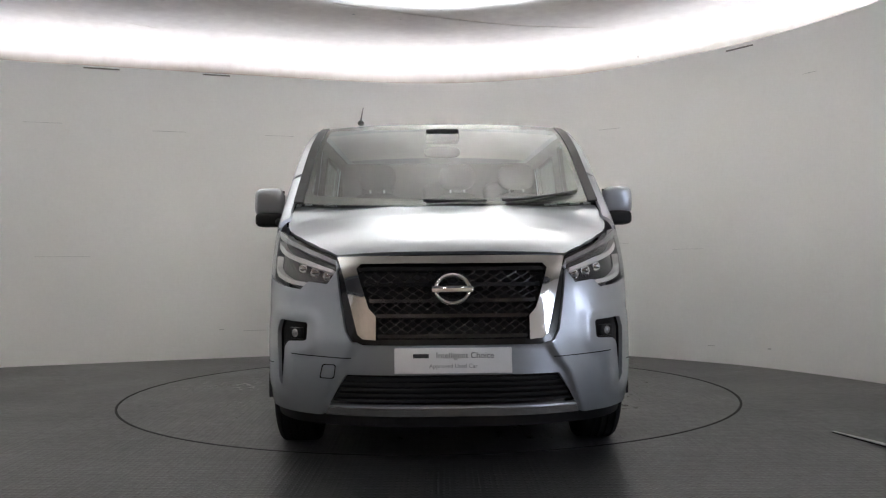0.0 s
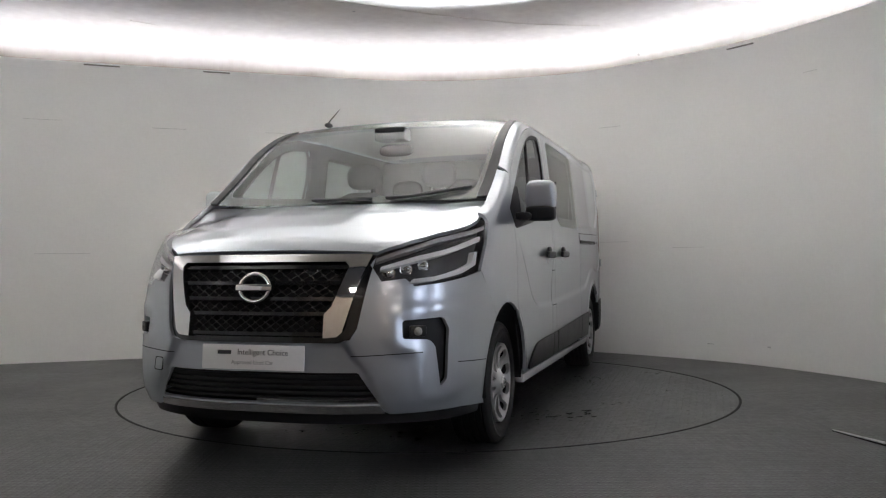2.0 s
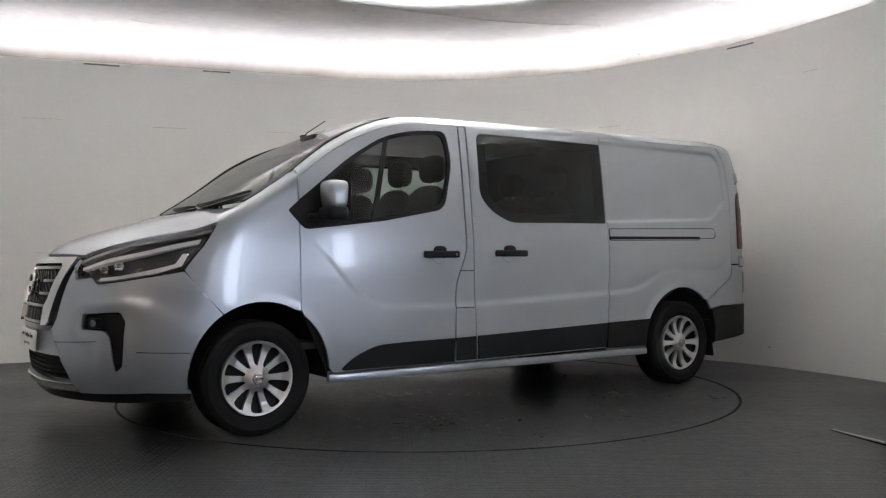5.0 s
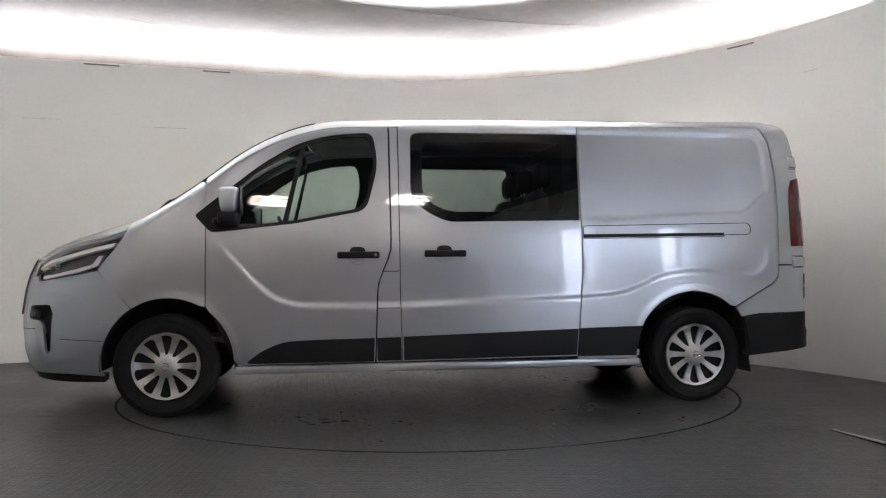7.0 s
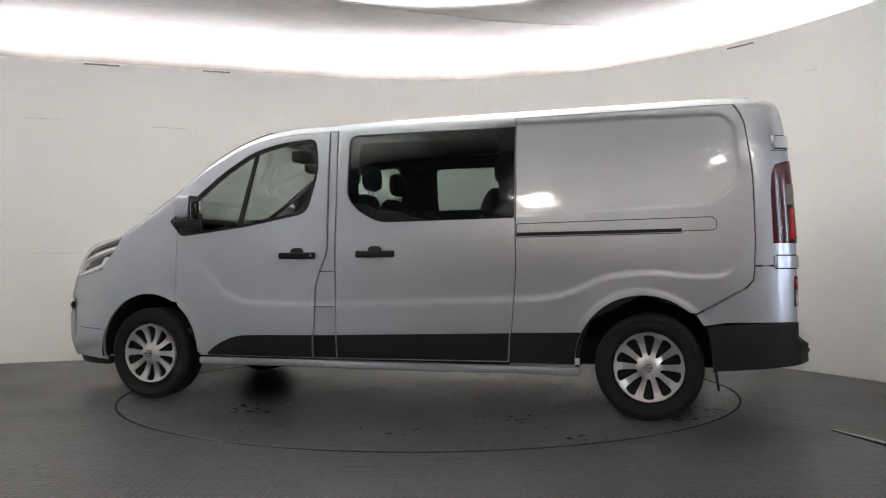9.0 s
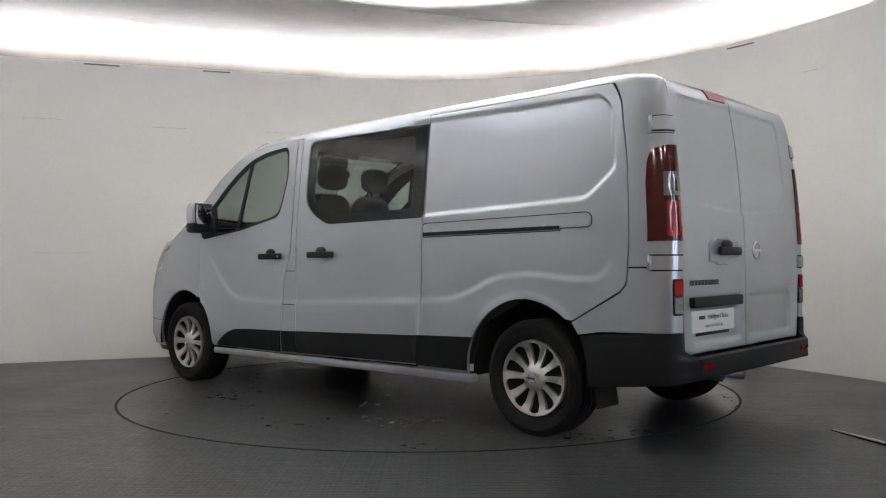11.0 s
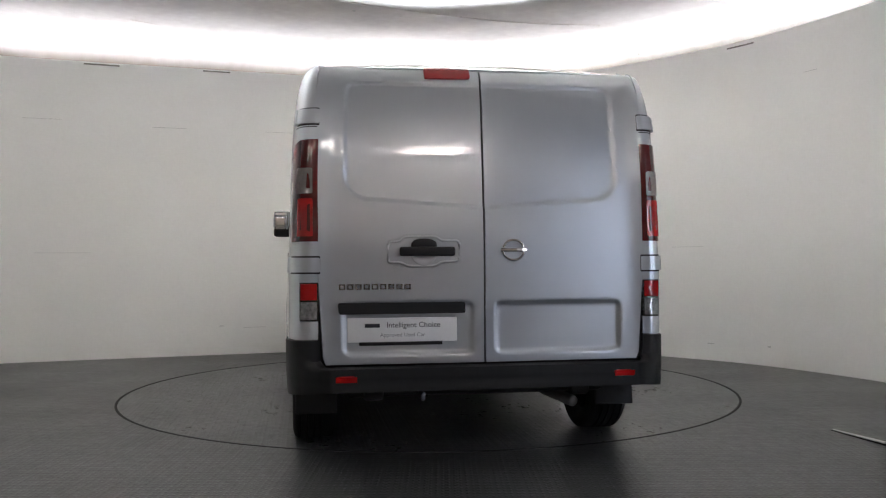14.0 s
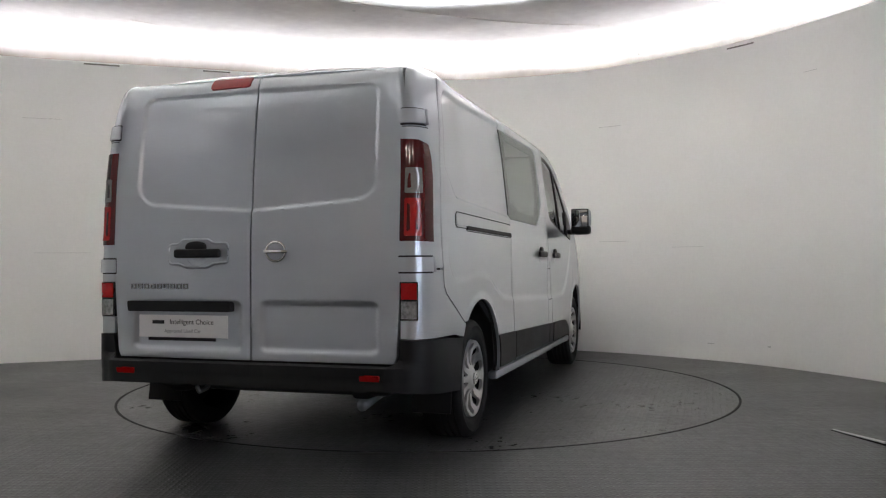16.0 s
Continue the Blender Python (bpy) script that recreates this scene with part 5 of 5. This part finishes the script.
def small_fittings():
    # aerial
    bm = bmesh.new()
    blob(bm, (0.78, -0.545, 1.925), (0.045, 0.022, 0.016), 2.2, 16)
    part("aerial_base", bm, BLACK, van)
    bm = bmesh.new()
    sweep(bm, [(0.785, -0.545, 1.93), (0.765, -0.545, 1.955), (0.61, -0.54, 2.062)], [0.006, 0.005, 0.0028], 8)
    part("aerial", bm, BLACK, van, "black roof aerial")
    # wipers on the screen: v across (positive to the right), edge x along
    def on_screen(v, sx, up=0.02):
        return [tuple(p) for p in top_map(np.array(v, float), np.array(sx, float), up)]
    for vs, sx in (([0.15, 0.02, -0.12, -0.24], [1.765, 1.76, 1.755, 1.755]), ([-0.36, -0.5, -0.66, -0.86], [1.765, 1.755, 1.735, 1.705])):
        w = empty("wiper", van)
        bm = bmesh.new()
        sweep(bm, on_screen(vs, sx, 0.022), [0.009, 0.008, 0.007, 0.005], 8)
        part("wiper_arm", bm, BLACK, w)
        bm = bmesh.new()
        sweep(bm, on_screen(np.array(vs) - 0.02, np.array(sx) - 0.02, 0.01), 0.007, 6)
        part("wiper_blade", bm, RUBBER, w)
    # sensor box behind the screen
    bm = bmesh.new()
    box(bm, 0.90, 1.03, -0.11, 0.11, 1.76, 1.85, 0.02)
    part("sensor_box", bm, BLACK, van)
    bm = bmesh.new()
    blob(bm, (0.90, 0.0, 1.71), (0.02, 0.12, 0.04), 3, 16)
    part("cabin_mirror", bm, BLACK, van)
    # paper tag inside the rear wheel opening
    bm = bmesh.new()
    box(bm, -1.338, -1.312, 0.925, 0.932, 0.328, 0.37, 0.002)
    part("paper_tag", bm, WHITE, van, "small white paper tag")
    # underbody
    bm = bmesh.new()
    box(bm, -2.38, 2.3, -0.66, 0.66, 0.30, 0.46, 0.03)
    for x in (1.749, -1.749):
        box(bm, x - 0.06, x + 0.06, -0.72, 0.72, 0.24, 0.34, 0.02)
    box(bm, -1.3, 1.2, 0.64, 0.87, 0.31, 0.46, 0.01)
    box(bm, -1.3, 1.2, -0.87, -0.64, 0.31, 0.46, 0.01)
    part("underbody", bm, DARK, van, "black underbody")
    bm = bmesh.new()
    sweep(bm, [(-1.2, -0.45, 0.27), (-2.0, -0.45, 0.26), (-2.35, -0.5, 0.25)], 0.03, 12)
    part("exhaust", bm, STEEL, van)
    bm = bmesh.new()
    sweep(bm, [(-2.45, 0.30, 0.36), (-2.5, 0.30, 0.325), (-2.56, 0.30, 0.318), (-2.58, 0.30, 0.345)], 0.012, 8)
    part("tow_eye", bm, STEEL, van)
    for s in (-1, 1):
        bm = bmesh.new()
        box(bm, -2.42, -2.2, 0.52 * s - 0.05, 0.52 * s + 0.05, 0.29, 0.36, 0.02)
        part("tow_bracket", bm, DARK, van)


def cabin():
    bm = bmesh.new()
    box(bm, -1.0, 1.55, -0.86, 0.86, 0.46, 0.50)
    part("cabin_floor", bm, TRIM, van)
    bm = bmesh.new()
    box(bm, -1.03, -1.0, -0.84, 0.84, 0.5, 1.86)
    part("bulkhead", bm, TRIM, van, "dark bulkhead behind the rear seats")
    bm = bmesh.new()
    box(bm, 1.18, 1.76, -0.84, 0.84, 0.75, 1.20, 0.08, 4)
    box(bm, 1.12, 1.45, -0.66, -0.22, 1.12, 1.27, 0.05, 4)
    part("dashboard", bm, TRIM, van, "dark grey dashboard")
    bm = bmesh.new()
    c = Matrix.Translation((1.02, -0.43, 1.16)) @ Matrix.Rotation(radians(-62), 4, "Y")
    n = 36
    sweep(bm, [c @ Vector((0.185 * math.cos(2 * math.pi * k / n), 0.185 * math.sin(2 * math.pi * k / n), 0)) for k in range(n + 1)], 0.015, 8, False)
    for a in (90, 210, 330):
        sweep(bm, [c @ Vector((0.18 * math.cos(radians(a)), 0.18 * math.sin(radians(a)), 0)), c @ Vector((0, 0, 0.03))], 0.016, 6)
    blob(bm, tuple(c @ Vector((0, 0, 0.02))), (0.05, 0.07, 0.06), 2.5, 16)
    part("steering_wheel", bm, BLACK, van, "black steering wheel")

    def seat(x, y, w, label, base):
        g = empty("seat", van)
        bm = bmesh.new()
        blob(bm, (x + 0.22, y, base), (0.26, w, 0.085), 3.6, 24)
        part("cushion", bm, CLOTH, g, label)
        bm = bmesh.new()
        t = Matrix.Translation((x - 0.06, y, base + 0.36)) @ Matrix.Rotation(radians(-13), 4, "Y")
        blob(bm, (0, 0, 0), (0.075, w * 0.95, 0.33), 3.4, 24)
        bmesh.ops.transform(bm, matrix=t, verts=bm.verts)
        part("backrest", bm, CLOTH, g, label)
        bm = bmesh.new()
        blob(bm, (x - 0.16, y, base + 0.80), (0.055, min(w * 0.62, 0.135), 0.095), 2.8, 20)
        part("headrest", bm, CLOTH, g)
        bm = bmesh.new()
        for q in (-0.05, 0.05):
            sweep(bm, [(x - 0.14, y + q, base + 0.62), (x - 0.155, y + q, base + 0.76)], 0.007, 6)
        part("headrest_post", bm, STEEL, g)
        bm = bmesh.new()
        box(bm, x + 0.02, x + 0.42, y - w * 0.8, y + w * 0.8, 0.5, base - 0.06, 0.02)
        part("seat_base", bm, TRIM, g)
    for y, w in ((-0.46, 0.25), (0.12, 0.21), (0.55, 0.23)):
        seat(0.50, y, w, "dark cloth front seat", 0.80)
    for y in (-0.52, 0.0, 0.52):
        seat(-0.62, y, 0.25, "dark cloth rear seat", 0.78)


for q in ((1.749, 1), (1.749, -1), (-1.749, 1), (-1.749, -1)):
    wheel(q)
mirrors()
side_handles()
rear_fittings()
small_fittings()
cabin()


# ---- small things of the room ----
def floor_strip():
    """A flat ramp lip that rises towards the camera's side, bright on top, with its shadow built as a dark edge."""
    a, b = Vector((2.19, 4.87, 0)), Vector((2.53, 3.40, 0))
    d = (b - a).normalized()
    s = Vector((-d.y, d.x, 0))
    thing = empty("ramp_lip")
    for name, prof, material, label in (("top_plate", [(-0.012, 0.62), (-0.014, 1.0), (0.03, 1.0), (0.034, 0.0)], bpy.data.materials["bright_aluminium"], "bright brushed aluminium top"),
                                        ("shadow_edge", [(-0.016, 0.0), (-0.013, 0.62), (0.0, 0.62), (0.004, 0.0)], RUBBER, "black edge standing for the shadow under the lip")):
        bm = bmesh.new()
        ends_ = []
        for p, k, h in ((a, 0.35, 0.008), (a + (b - a) * 0.5, 0.9, 0.024), (b, 1.3, 0.036)):
            ends_.append([bm.verts.new(p + s * (q * k) + Vector((0, 0, z * h))) for q, z in prof])
        for u, v in zip(ends_, ends_[1:]):
            for i in range(4):
                bm.faces.new((u[i], u[(i + 1) % 4], v[(i + 1) % 4], v[i]))
        bm.faces.new(ends_[0])
        bm.faces.new(ends_[-1][::-1])
        bmesh.ops.recalc_face_normals(bm, faces=bm.faces)
        part(name, bm, material, thing, label, smooth=False)
    tagged(thing, "bright aluminium ramp lip with its shadow as a black edge", "ramp lip")


mat("bright_aluminium", (0.75, 0.75, 0.76), 0.3, 0.9)


floor_strip()


def motions():
    rows = [(0.0, -88.51), (0.5, -91.13), (1.0, -95.23), (1.5, -100.8), (2.0, -107.1), (2.5, -113.56), (3.0, -119.93), (3.5, -126.41), (4.0, -132.82), (4.5, -139.26), (5.0, -145.7), (5.5, -152.14), (6.0, -158.58),
            (6.5, -165.02), (7.0, -171.33), (7.5, -177.6), (8.0, -183.98), (8.5, -190.47), (9.0, -196.73), (9.5, -203.0), (10.0, -209.26), (10.5, -215.53), (11.0, -221.8), (11.5, -228.07), (12.0, -234.56), (12.5, -241.1),
            (13.0, -247.61), (13.5, -254.18), (14.0, -260.83), (14.5, -267.35), (15.0, -273.96), (15.5, -280.64), (16.0, -287.24)]
    spin = [(t, pose(CENTRE[0], CENTRE[1], 0, 0, 0, a)) for t, a in rows]
    walk(table, spin)
    on_table = pose(0.045, 0.087, 0.0, 0, 0, -0.23)
    walk(van, [(t, m @ on_table) for t, m in spin])


motions()
